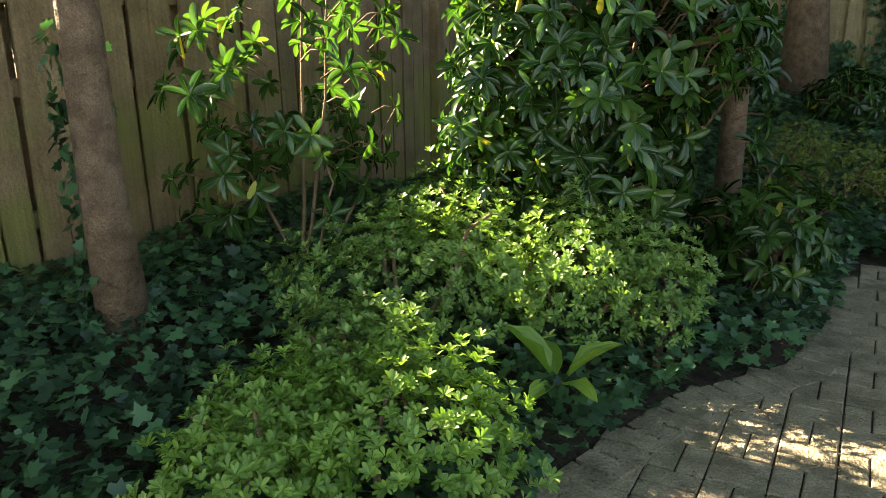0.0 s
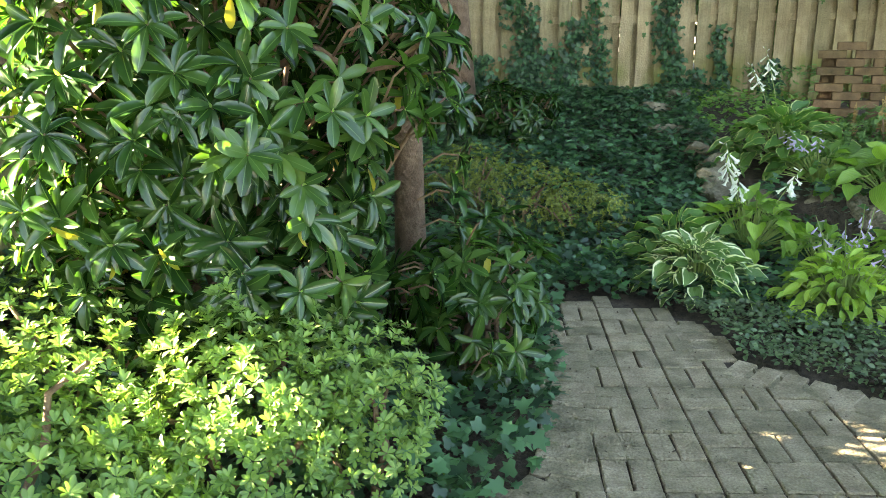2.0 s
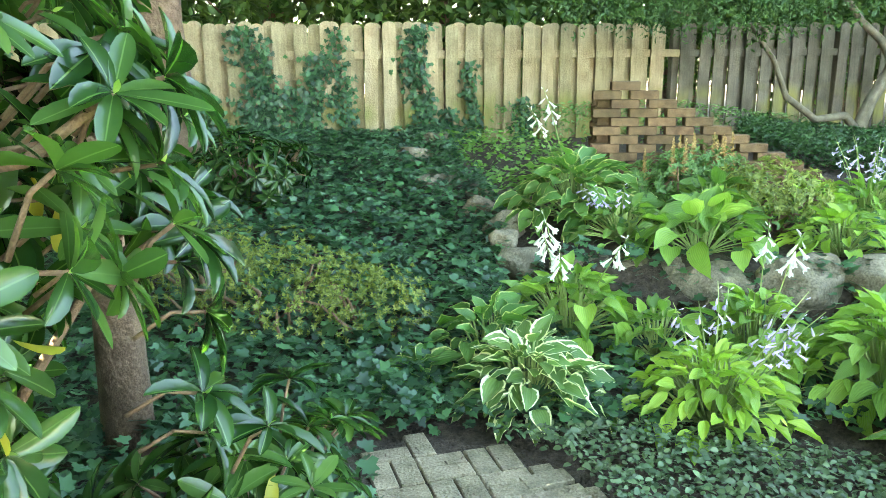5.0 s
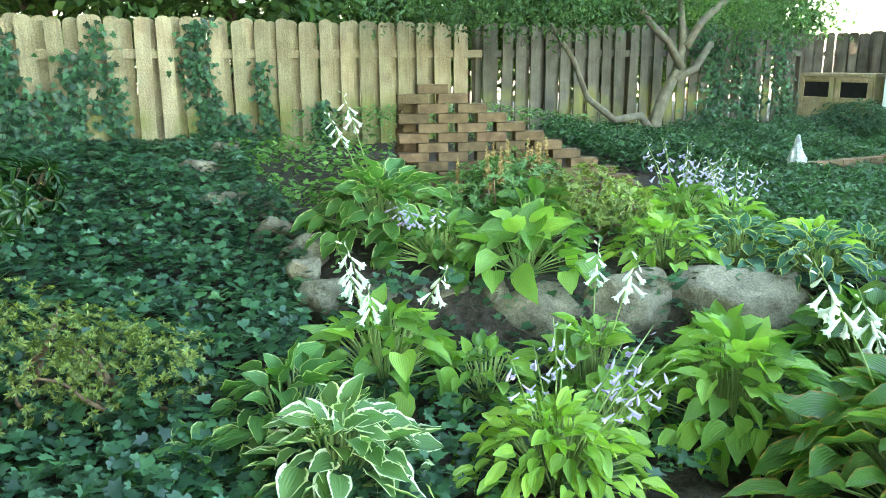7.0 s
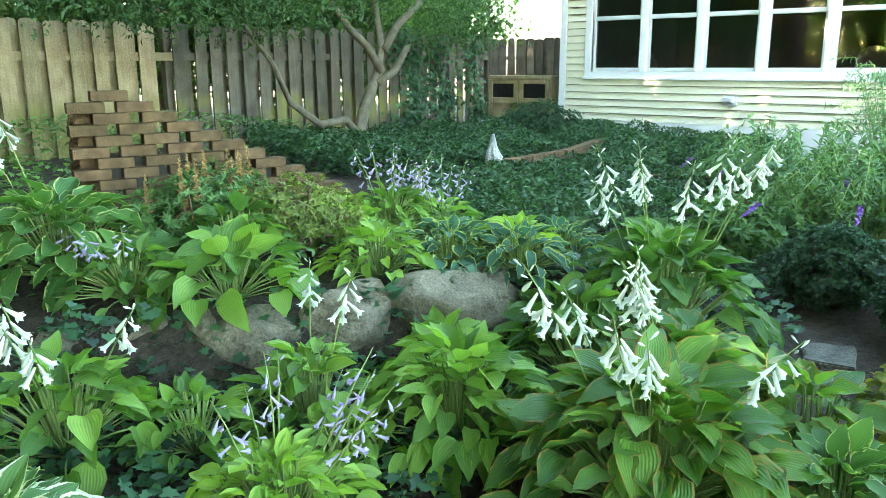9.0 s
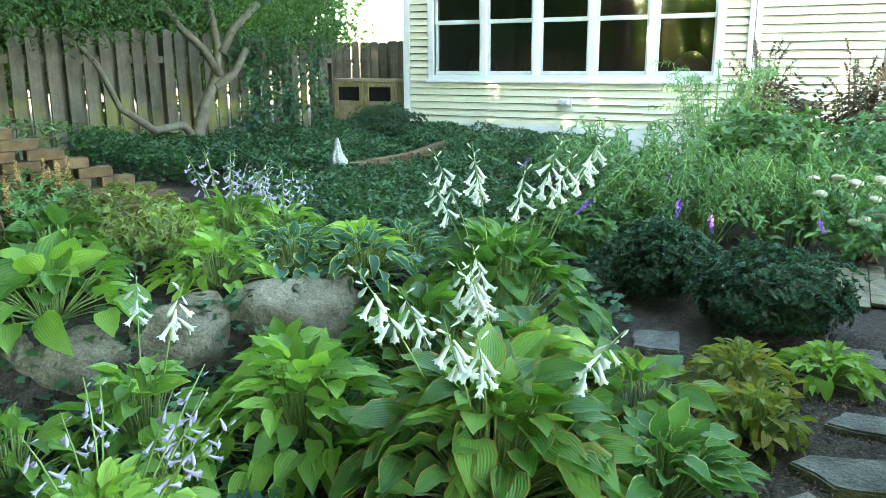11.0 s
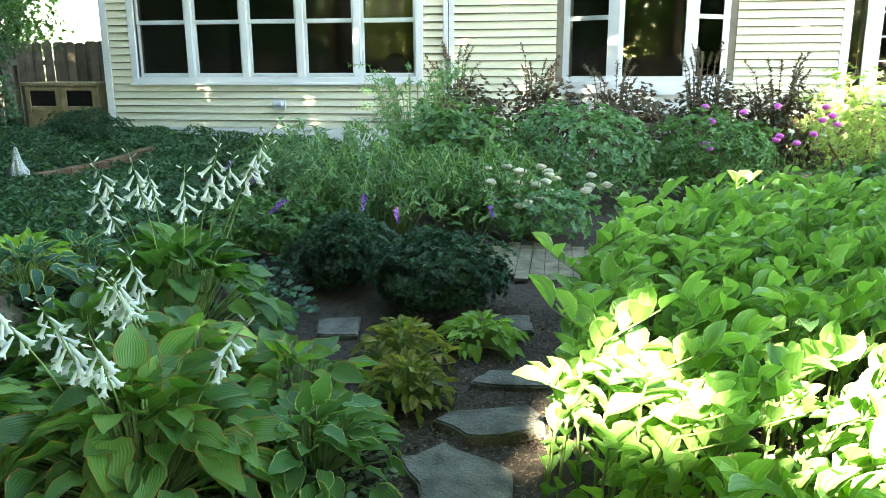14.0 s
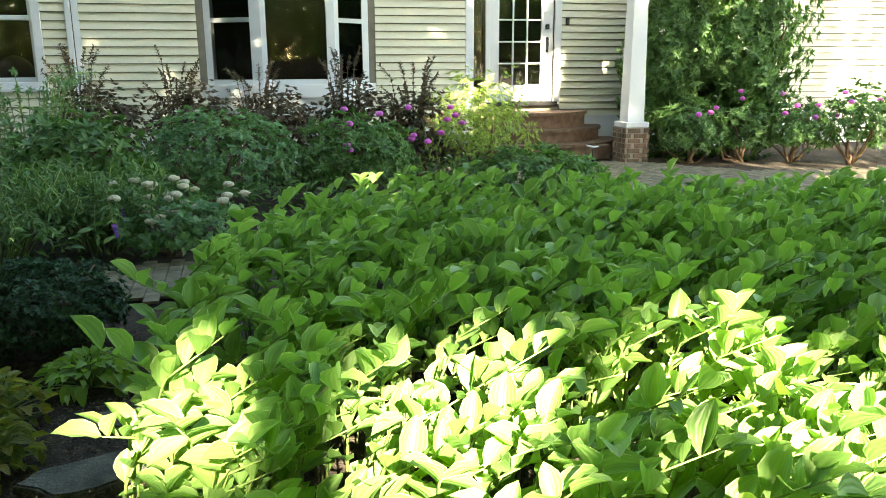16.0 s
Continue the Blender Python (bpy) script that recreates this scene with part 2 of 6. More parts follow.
# near-black so rooms read as unlit: indoor shade put into the colour
ROOM_SHADE = material("room_shade_wall", (0.012, 0.011, 0.010), 0.9, (0.02, 0.018, 0.016), 1.2)
DARK_METAL = material("dark_metal", (0.03, 0.03, 0.032), 0.4, metal=0.8)
CHAIR_WOOD = material("chair_fabric", (0.06, 0.055, 0.05), 0.8)


def fence_wood(name="weathered_fence_wood", a=(0.275, 0.21, 0.115), c=(0.41, 0.33, 0.195)):
    m = material(name, a, 0.85, c, 5, object_random=0.2, bump=0.5, bump_scale=60)
    nt = m.node_tree
    n, l = nt.nodes, nt.links
    b = n["Principled BSDF"]
    geo = n.new("ShaderNodeNewGeometry")
    stretch = n.new("ShaderNodeMapping")
    stretch.inputs["Scale"].default_value = (1, 1, 0.06)
    l.new(geo.outputs["Position"], stretch.inputs[0])
    grain = n.new("ShaderNodeTexNoise")
    grain.inputs["Scale"].default_value, grain.inputs["Detail"].default_value = 45, 6
    l.new(stretch.outputs[0], grain.inputs["Vector"])
    # green algae and tan rot low on the boards, and grey streaks from the tops
    big = n.new("ShaderNodeTexNoise")
    big.inputs["Scale"].default_value = 2.2
    l.new(geo.outputs["Position"], big.inputs["Vector"])
    sep = n.new("ShaderNodeSeparateXYZ")
    l.new(geo.outputs["Position"], sep.inputs[0])
    low = n.new("ShaderNodeMapRange")
    low.inputs["From Min"].default_value, low.inputs["From Max"].default_value = 1.12, 0.95
    l.new(sep.outputs["Z"], low.inputs["Value"])
    green = n.new("ShaderNodeMath")
    green.operation = "MULTIPLY"
    l.new(low.outputs[0], green.inputs[0])
    sharp = n.new("ShaderNodeMapRange")
    sharp.inputs["From Min"].default_value, sharp.inputs["From Max"].default_value = 0.4, 0.62
    l.new(big.outputs["Fac"], sharp.inputs["Value"])
    l.new(sharp.outputs[0], green.inputs[1])
    old = b.inputs["Base Color"].links[0].from_socket
    mix = n.new("ShaderNodeMix")
    mix.data_type = "RGBA"
    l.new(green.outputs[0], mix.inputs[0])
    l.new(old, mix.inputs[6])
    mix.inputs[7].default_value = (0.20, 0.19, 0.055, 1)
    dark = n.new("ShaderNodeMix")
    dark.data_type, dark.blend_type = "RGBA", "MULTIPLY"
    dark.inputs[0].default_value = 0.55
    l.new(mix.outputs[2], dark.inputs[6])
    l.new(grain.outputs["Fac"], dark.inputs[7])
    gain = n.new("ShaderNodeHueSaturation")
    gain.inputs["Value"].default_value = 1.3
    gain.inputs["Saturation"].default_value = 0.95
    l.new(dark.outputs[2], gain.inputs["Color"])
    l.new(gain.outputs[0], b.inputs["Base Color"])
    return m


FENCE = fence_wood()
# brown wood, with the shade on the left fence put into its colour
FENCE_BROWN_SHADE = fence_wood("shaded_brown_fence_wood", (0.19, 0.125, 0.065), (0.30, 0.205, 0.115))
# grey wood darkened further: the deep shade under the maple is in the colour
FENCE_GREY_SHADE = fence_wood("shaded_grey_fence_wood", (0.095, 0.083, 0.062), (0.165, 0.146, 0.112))


def glass_material():
    m = bpy.data.materials.new("window_glass")
    m.use_nodes = True
    n, l = m.node_tree.nodes, m.node_tree.links
    tr, gl, fr, mx = n.new("ShaderNodeBsdfTransparent"), n.new("ShaderNodeBsdfGlossy"), n.new("ShaderNodeFresnel"), n.new("ShaderNodeMixShader")
    gl.inputs["Roughness"].default_value = 0.02
    fr.inputs["IOR"].default_value = 1.6
    l.new(fr.outputs[0], mx.inputs[0])
    l.new(tr.outputs[0], mx.inputs[1])
    l.new(gl.outputs[0], mx.inputs[2])
    l.new(mx.outputs[0], n["Material Output"].inputs["Surface"])
    return m


GLASS = glass_material()

# ---- building blocks ----


def under(ob, parent, label=""):
    """Puts a part, built in world metres, under its thing."""
    if parent:
        ob.parent = parent
        ob.matrix_parent_inverse = Matrix.Translation(-parent.location)
    if label:
        ob["label"] = label
    return ob


def link_mesh(name, verts, faces, mat, parent=None, label="", smooth=False):
    me = bpy.data.meshes.new(name)
    me.from_pydata([tuple(v) for v in verts], [], [tuple(f) for f in faces])
    me.materials.append(mat)
    if smooth:
        me.shade_smooth()
    me.update()
    ob = new(name, me)
    return under(ob, parent, label)


def part(name, bm, mat, parent, label="", smooth=False):
    me = bpy.data.meshes.new(name)
    bm.to_mesh(me)
    bm.free()
    me.materials.append(mat)
    if smooth:
        me.shade_smooth()
    return under(new(name, me), parent, label)


def thing(name, x, y, z, label, category, group="", kind=""):
    ob = new(name)
    ob.location = (x, y, z)
    ob.empty_display_size = 0.1
    return tagged(ob, label, category, group, kind)


def box_bm(x0, x1, y0, y1, z0, z1, bevel=0.004):
    bm = bmesh.new()
    bmesh.ops.create_cube(bm, size=1)
    for v in bm.verts:
        v.co = (x0 + (v.co.x + 0.5) * (x1 - x0), y0 + (v.co.y + 0.5) * (y1 - y0), z0 + (v.co.z + 0.5) * (z1 - z0))
    if bevel:
        bmesh.ops.bevel(bm, geom=bm.edges[:], offset=bevel, segments=1, affect="EDGES")
    return bm


def tube(points, radii, sides=7):
    """Vertices and faces of a round, tapering stem along the points."""
    verts, faces = [], []
    pts = [Vector(p) for p in points]
    for i, p in enumerate(pts):
        d = (pts[min(i + 1, len(pts) - 1)] - pts[max(i - 1, 0)]).normalized()
        a = d.cross(Vector((0.3, 0.9, 0.2))).normalized()
        b = d.cross(a)
        for k in range(sides):
            w = 2 * math.pi * k / sides
            verts.append(p + radii[i] * (a * math.cos(w) + b * math.sin(w)))
    for i in range(len(pts) - 1):
        for k in range(sides):
            j = (k + 1) % sides
            faces.append((i * sides + k, i * sides + j, (i + 1) * sides + j, (i + 1) * sides + k))
    faces.append(tuple(range(sides))[::-1])
    faces.append(tuple(range((len(pts) - 1) * sides, len(pts) * sides)))
    return verts, faces


def bent(a, b, sag, rng, n=6, wobble=0.02):
    """Points from a to b, bowed by sag (a vector) and a little uneven."""
    a, b, sag = Vector(a), Vector(b), Vector(sag)
    out = []
    for i in range(n):
        f = i / (n - 1)
        p = a.lerp(b, f) + sag * 4 * f * (1 - f)
        if 0 < i < n - 1:
            p += Vector(rng.normal(0, wobble, 3))
        out.append(p)
    return out


def join_tubes(list_of):
    verts, faces = [], []
    for v, f in list_of:
        o = len(verts)
        verts += v
        faces += [tuple(i + o for i in q) for q in f]
    return verts, faces


# leaf shapes: rows of (place along, half width), folded along the midrib and bent down to the tip
SHAPES = {
    "oval": [(0, 0.05), (0.2, 0.36), (0.45, 0.5), (0.7, 0.42), (0.88, 0.22), (1, 0.0)],
    "heart": [(-0.06, 0.22), (0.08, 0.43), (0.28, 0.5), (0.5, 0.44), (0.74, 0.26), (0.9, 0.1), (1, 0.0)],
    "lance": [(0, 0.08), (0.25, 0.42), (0.5, 0.5), (0.75, 0.33), (1, 0.0)],
    "blunt": [(0, 0.06), (0.3, 0.32), (0.6, 0.5), (0.85, 0.38), (1, 0.0)],
    "oblong": [(0, 0.07), (0.12, 0.27), (0.38, 0.45), (0.64, 0.5), (0.84, 0.38), (0.95, 0.2), (1, 0.0)],
    "small": [(0, 0.1), (0.5, 0.5), (1, 0.0)],
}


def template(shape, fold=0.15, droop=0.3, wave=0.0, columns=3):
    """Half-widths swept along a drooping midrib; with five columns the blade is cupped and its margin waves."""
    rows = SHAPES[shape]
    us = [-1 + 2 * k / (columns - 1) for k in range(columns)]
    verts, uv, tris = [], [], []
    for v, w in rows[:-1]:
        for u in us:
            ripple = wave * math.sin(v * 13.0 + (1.3 if u < 0 else 0.0)) * abs(u) ** 2
            verts.append((u * w, v, abs(u) ** 1.4 * fold * w * 2 + ripple * 1.6 - droop * v * v))
            uv.append((u, v))
    verts.append((0, 1, -droop))
    uv.append((0, 1))
    n, c = len(rows) - 1, columns
    for i in range(n - 1):
        for k in range(c - 1):
            a, b = c * i + k, c * (i + 1) + k
            tris += [(a, a + 1, b + 1), (a, b + 1, b)]
    tris += [(c * (n - 1) + k, c * (n - 1) + k + 1, c * n) for k in range(c - 1)]
    return np.array(verts, float), np.array(uv, float), np.array(tris, int)


def ivy_template():
    ring = [(0, 0), (0.28, -0.14), (0.5, 0.12), (0.3, 0.34), (0.42, 0.62), (0.18, 0.6), (0, 1.0), (-0.18, 0.6), (-0.42, 0.62), (-0.3, 0.34), (-0.5, 0.12), (-0.28, -0.14)]
    verts = [(x, y, 0.25 * abs(x) - 0.15 * y * y) for x, y in ring] + [(0, 0.35, 0.0)]
    tris = [(12, i, (i + 1) % 12) for i in range(12)]
    return np.array(verts, float), np.array(verts, float)[:, :2] * 2, np.array(tris, int)


def unit(a):
    return a / np.maximum(np.linalg.norm(a, axis=-1, keepdims=True), 1e-9)


def frames_of(D, N):
    D = unit(D)
    R = unit(np.cross(D, N))
    return R, D, np.cross(R, D)


def leaf_mesh_data(name, tmpl, mat):
    V, UV, T = tmpl
    return fill_mesh(name, V, UV, T, mat)


def fill_mesh(name, verts, uv, tris, mat):
    me = bpy.data.meshes.new(name)
    me.vertices.add(len(verts))
    me.vertices.foreach_set("co", np.ascontiguousarray(verts, dtype=np.float32).ravel())
    me.loops.add(len(tris) * 3)
    me.loops.foreach_set("vertex_index", np.ascontiguousarray(tris, dtype=np.int32).ravel())
    me.polygons.add(len(tris))
    me.polygons.foreach_set("loop_start", np.arange(0, len(tris) * 3, 3, dtype=np.int32))
    me.polygons.foreach_set("loop_total", np.full(len(tris), 3, dtype=np.int32))
    layer = me.uv_layers.new(name="leaf")
    layer.data.foreach_set("uv", np.ascontiguousarray(uv[tris.ravel()], dtype=np.float32).ravel())
    me.materials.append(mat)
    me.update(calc_edges=True)
    me.validate()
    me.shade_smooth()
    return me


def scatter(name, tmpl, P, D, N, L, W, mat, parent=None, label=""):
    """One mesh of many leaves: bases P, directions D, upper sides N, lengths L and widths W."""
    V, UV, T = tmpl
    R, D, N = frames_of(np.asarray(D, float), np.asarray(N, float))
    L, W = np.broadcast_to(L, len(P))[:, None, None], np.broadcast_to(W, len(P))[:, None, None]
    verts = np.asarray(P)[:, None, :] + V[None, :, 0:1] * W * R[:, None] + V[None, :, 1:2] * L * D[:, None] + V[None, :, 2:3] * L * 0.7 * N[:, None]
    tris = (T[None] + (np.arange(len(P)) * len(V))[:, None, None]).reshape(-1, 3)
    ob = new(name, fill_mesh(name, verts.reshape(-1, 3), np.tile(UV, (len(P), 1)), tris, mat))
    return under(ob, parent, label)


LEAF_DATA = {}


def single_leaves(tmpls, P, D, N, L, W, mat, parent, name="leaf"):
    """Leaves as parts of their own, on a few shared meshes."""
    R, D, N = frames_of(np.asarray(D, float), np.asarray(N, float))
    for i in range(len(P)):
        key = (mat.name, i % len(tmpls), id(tmpls))
        if key not in LEAF_DATA:
            LEAF_DATA[key] = leaf_mesh_data(name, tmpls[i % len(tmpls)], mat)
        ob = new(name, LEAF_DATA[key])
        under(ob, parent)
        m = Matrix.Identity(4)
        for c, axis in enumerate((R[i] * W[i], D[i] * L[i], N[i] * L[i] * 0.7)):
            for r in range(3):
                m[r][c] = axis[r]
        m.translation = P[i]
        ob.matrix_basis = m


LEAVES = {
    "hosta": [template("heart", f, d, w, 5) for f, d, w in ((0.24, 0.15, 0.03), (0.12, 0.32, 0.045), (0.36, 0.08, 0.03), (0.18, 0.5, 0.04), (0.28, 0.22, -0.045), (0.08, 0.7, 0.03))],
    "hosta_slim": [template("oval", f, d, w, 5) for f, d, w in ((0.28, 0.3, 0.035), (0.16, 0.55, 0.03), (0.34, 0.15, 0.045))],
    "rhodo": [template("oblong", 0.10, 0.18), template("oblong", 0.16, 0.36), template("oblong", 0.05, 0.1)],
    "seal": [template("oval", f, d, w, 5) for f, d, w in ((0.34, 0.10, 0.02), (0.26, 0.30, 0.03), (0.44, -0.04, 0.02))],
}
T_SMALL, T_BLUNT, T_LANCE, T_OVAL, T_IVY = template("small", 0.2, 0.15), template("blunt", 0.15, 0.2), template("lance", 0.15, 0.4), template("oval", 0.15, 0.3), ivy_template()


def height(x, y):
    """The ground: flat by the brick path, a raised bed behind the field stones, rising as an ivy bank to the fence."""
    x, y = np.asarray(x, float), np.asarray(y, float)
    line = 6.95 - 0.46 * x
    s1 = np.clip((y - line + 0.1) / 0.3, 0, 1)
    bed = 0.30 * s1 * s1 * (3 - 2 * s1) * np.clip((x - 1.2) / 0.6, 0, 1) * np.clip((5.2 - x) / 1.2, 0, 1)
    s2 = np.clip((y - 5.4) / 4.6, 0, 1)
    bank = 0.55 * s2 * np.clip((9.0 - x) / 4.0, 0.45, 1)
    s3 = np.clip((-0.6 - x) / 1.6, 0, 1)
    left = 0.22 * s3 * np.clip((5.5 - y) / 1.0, 0, 1)
    return np.maximum(bed + 0.45 * bank, np.maximum(bank, left)) + 0.0


def hgt(x, y):
    return float(height(x, y))

# ---- ground ----
RNG = np.random.default_rng(7)


def inside(poly, x, y):
    x, y = np.asarray(x, float), np.asarray(y, float)
    hit = np.zeros(x.shape, bool)
    for (x0, y0), (x1, y1) in zip(poly, poly[1:] + poly[:1]):
        cross = ((y0 > y) != (y1 > y)) & (x < (x1 - x0) * (y - y0) / ((y1 - y0) or 1e-9) + x0)
        hit ^= cross
    return hit


def spots(poly, per_m2, rng):
    """Random places in a polygon of the plan."""
    px, py = [p[0] for p in poly], [p[1] for p in poly]
    n = int(per_m2 * (max(px) - min(px)) * (max(py) - min(py)))
    x, y = rng.uniform(min(px), max(px), n), rng.uniform(min(py), max(py), n)
    keep = inside(poly, x, y)
    return x[keep], y[keep]


def build_ground():
    near_x, near_y = np.arange(-4, 13.01, 0.14), np.arange(-6, 13.01, 0.14)
    far = np.array([-2500, -600, -150, -40, -15, -8])
    gx = np.concatenate([far, near_x, -far[::-1] + 8])
    gy = np.concatenate([far, near_y, -far[::-1] + 8])
    X, Y = np.meshgrid(gx, gy, indexing="ij")
    Z = height(X, Y) * np.clip((20 - np.abs(X)) / 5, 0, 1)
    bumps = np.array([[noise.noise((x * 3, y * 3, 0.0)) for y in gy] for x in gx]) * 0.012
    Z = Z + bumps * (np.abs(X) < 20) - 0.02
    ny = len(gy)
    faces = [(i * ny + j, (i + 1) * ny + j, (i + 1) * ny + j + 1, i * ny + j + 1) for i in range(len(gx) - 1) for j in range(ny - 1)]
    ob = link_mesh("ground", np.stack([X, Y, Z], -1).reshape(-1, 3), faces, SOIL, smooth=True)
    tagged(ob, "dark brown mulch and soil of the garden beds", "ground", kind="structure")


build_ground()

PATH_EDGE = [(-0.62, -3.5), (-0.6, 1.6), (-0.5, 2.3), (-0.3, 3.0), (0.06, 3.5), (0.17, 4.0), (0.2, 4.7), (0.28, 5.2), (0.45, 5.24), (0.72, 5.12), (0.93, 4.86), (0.97, 4.42), (1.3, 4.16), (1.53, 3.94), (1.7, 3.5), (1.72, 2.6), (1.7, -3.5)]

# ---- house ----
WALL_X = 12.08


def wall_with_holes(name, x, thick, y0, y1, z0, z1, holes, mat, label):
    """A wall across x with openings (y0, y1, z0, z1) right through it, built of upright and level pieces."""
    ys = sorted({y0, y1, *[h[0] for h in holes], *[h[1] for h in holes]})
    zs = sorted({z0, z1, *[h[2] for h in holes], *[h[3] for h in holes]})
    verts, faces = [], []
    for a, b in zip(ys, ys[1:]):
        for c, d in zip(zs, zs[1:]):
            if any(h[0] <= a and b <= h[1] and h[2] <= c and d <= h[3] for h in holes):
                continue
            o = len(verts)
            for xx in (x, x + thick):
                verts += [(xx, a, c), (xx, b, c), (xx, b, d), (xx, a, d)]
            faces += [(o, o + 3, o + 2, o + 1), (o + 4, o + 5, o + 6, o + 7), (o, o + 1, o + 5, o + 4), (o + 3, o + 7, o + 6, o + 2), (o, o + 4, o + 7, o + 3), (o + 1, o + 2, o + 6, o + 5)]
    return tagged(link_mesh(name, verts, faces, mat), label, "wall", kind="structure")


def clapboards(wall, x, y0, y1, z0, z1, holes, step=0.112):
    """Lapped boards on the face of a wall, each course cut at the openings."""
    z = z0
    cache = {}
    while z < z1:
        runs = [(y0, y1)]
        for h in holes:
            if h[2] < z + step * 0.6 and h[3] > z + step * 0.4:
                runs = [r for a, b in runs for r in ((a, min(b, h[0])), (max(a, h[1]), b)) if r[1] - r[0] > 0.02]
        for a, b in runs:
            key = round(b - a, 3)
            if key not in cache:
                w = (b - a) / 2
                # each board stops short, so the dark core draws a shadow line
                v = [(0, -w, 0), (0, w, 0), (-0.034, w, 0), (-0.034, -w, 0), (-0.006, -w, step - 0.011), (-0.006, w, step - 0.011), (0, w, step - 0.011), (0, -w, step - 0.011)]
                me = bpy.data.meshes.new("clapboard")
                me.from_pydata(v, [], [(0, 1, 2, 3), (3, 2, 5, 4), (4, 5, 6, 7), (0, 3, 4, 7), (1, 6, 5, 2)])
                me.materials.append(SIDING)
                cache[key] = me
            ob = under(new("clapboard", cache[key]), wall)
            ob.matrix_basis = pose(x - 0.001, (a + b) / 2, z)
        z += step


def bar(name, x0, x1, y0, y1, z0, z1, mat, parent, bevel=0.004, label=""):
    return part(name, box_bm(min(x0, x1), max(x0, x1), min(y0, y1), max(y0, y1), min(z0, z1), max(z0, z1), bevel), mat, parent, label)


def sash_window(win, x, ya, yb, z0, z1, split):
    """One double-hung unit: two sashes, the upper set in front, with panes."""
    for name, c, d, xx in (("lower_sash", z0, split + 0.02, x + 0.045), ("upper_sash", split - 0.02, z1, x + 0.02)):
        s = bar(name, xx, xx + 0.03, ya, ya + 0.045, c, d, SASH, win)
        bar("stile", xx, xx + 0.03, yb - 0.045, yb, c, d, SASH, s)
        bar("rail", xx + 0.001, xx + 0.029, ya + 0.045, yb - 0.045, c, c + 0.06, SASH, s)
        bar("rail", xx + 0.001, xx + 0.029, ya + 0.045, yb - 0.045, d - 0.045, d, SASH, s)
        pane = bar("pane", xx + 0.012, xx + 0.016, ya + 0.045, yb - 0.045, c + 0.06, d - 0.045, GLASS, s, 0)
        pane.visible_shadow = False


def build_house():
    hole_a = (5.02, 9.47, 1.24, 3.4)
    hole_b = (0.55, 2.85, 1.2, 3.4)
    wall = wall_with_holes("wall_garden_front", WALL_X, 0.2, -1.05, 10.05, 0.0, 4.6, [hole_a, hole_b], LAP_SHADOW, "pale yellow clapboard house wall with white corner boards")
    clapboards(wall, WALL_X, -0.93, 9.93, 0.47, 4.4, [(4.93, 9.56, 1.12, 3.5), (0.45, 2.95, 1.0, 3.5), (4.44, 4.60, 0.0, 4.6)])
    bar("skirt_board", WALL_X - 0.03, WALL_X, -0.93, 9.93, 0.0, 0.468, TRIM, wall)
    bar("corner_board", WALL_X - 0.032, WALL_X, 9.93, 10.05, 0.0, 4.6, TRIM, wall)
    bar("corner_board", WALL_X - 0.032, WALL_X, -1.05, -0.93, 0.0, 4.6, TRIM, wall)
    bar("trim_board", WALL_X - 0.032, WALL_X, 4.44, 4.52, 0.47, 4.6, TRIM, wall)
    pipe = thing("downpipe", WALL_X - 0.05, 4.57, 0.2, "white painted metal downpipe on the clapboard wall", "downpipe")
    part("pipe", box_bm(WALL_X - 0.09, WALL_X - 0.024, 4.53, 4.6, 0.25, 4.6, 0.012), TRIM, pipe)
    side = link_mesh("wall_house_side", [(WALL_X, 10.05, 0), (WALL_X + 9, 10.05, 0), (WALL_X + 9, 10.05, 4.6), (WALL_X, 10.05, 4.6), (WALL_X, 9.9, 0), (WALL_X + 9, 9.9, 0), (WALL_X + 9, 9.9, 4.6), (WALL_X, 9.9, 4.6)],
                     [(0, 1, 2, 3), (7, 6, 5, 4), (3, 2, 6, 7), (0, 3, 7, 4)], SIDING)
    tagged(side, "pale yellow side wall of the house", "wall", kind="structure")
    # bank of five double-hung windows
    win = thing("window_1", WALL_X, 7.2, 1.2, "bank of five white double-hung windows with dark rooms behind", "window", kind="structure")
    bar("sill", WALL_X - 0.07, WALL_X + 0.03, 4.9, 9.6, 1.12, 1.16, TRIM, win)
    bar("casing", WALL_X - 0.04, WALL_X + 0.06, 9.47, 9.58, 1.16, 3.5, TRIM, win)
    bar("casing", WALL_X - 0.04, WALL_X + 0.06, 4.91, 5.02, 1.16, 3.5, TRIM, win)
    bar("casing", WALL_X - 0.038, WALL_X + 0.06, 5.02, 9.47, 1.16, 1.24, TRIM, win)
    bar("casing", WALL_X - 0.038, WALL_X + 0.06, 5.02, 9.47, 3.4, 3.5, TRIM, win)
    unit_w = 4.45 / 5
    for i in range(5):
        a = 5.02 + i * unit_w
        if i:
            bar("mullion", WALL_X - 0.036, WALL_X + 0.1, a - 0.05, a + 0.05, 1.24, 3.4, TRIM, win)
        sash_window(win, WALL_X, a + (0.05 if i else 0), a + unit_w - (0.05 if i < 4 else 0), 1.24, 3.4, 2.06)
    # bay window: a broad fixed pane between two narrow angled sashes
    bay = thing("window_2", WALL_X, 1.7, 1.1, "white bay window with a broad pane between narrow sashes", "window", kind="structure")
    x1 = WALL_X - 0.45
    ya, yb, yc, yd = 2.85, 2.1, 1.1, 0.55
    for za, zb, name in ((1.0, 1.18, "sill"), (3.4, 3.6, "head")):
        v = [(WALL_X, ya + .1, za), (x1 - .06, yb + .04, za), (x1 - .06, yc - .04, za), (WALL_X, yd - .1, za)]
        v += [(a, b, zb) for a, b, _ in v]
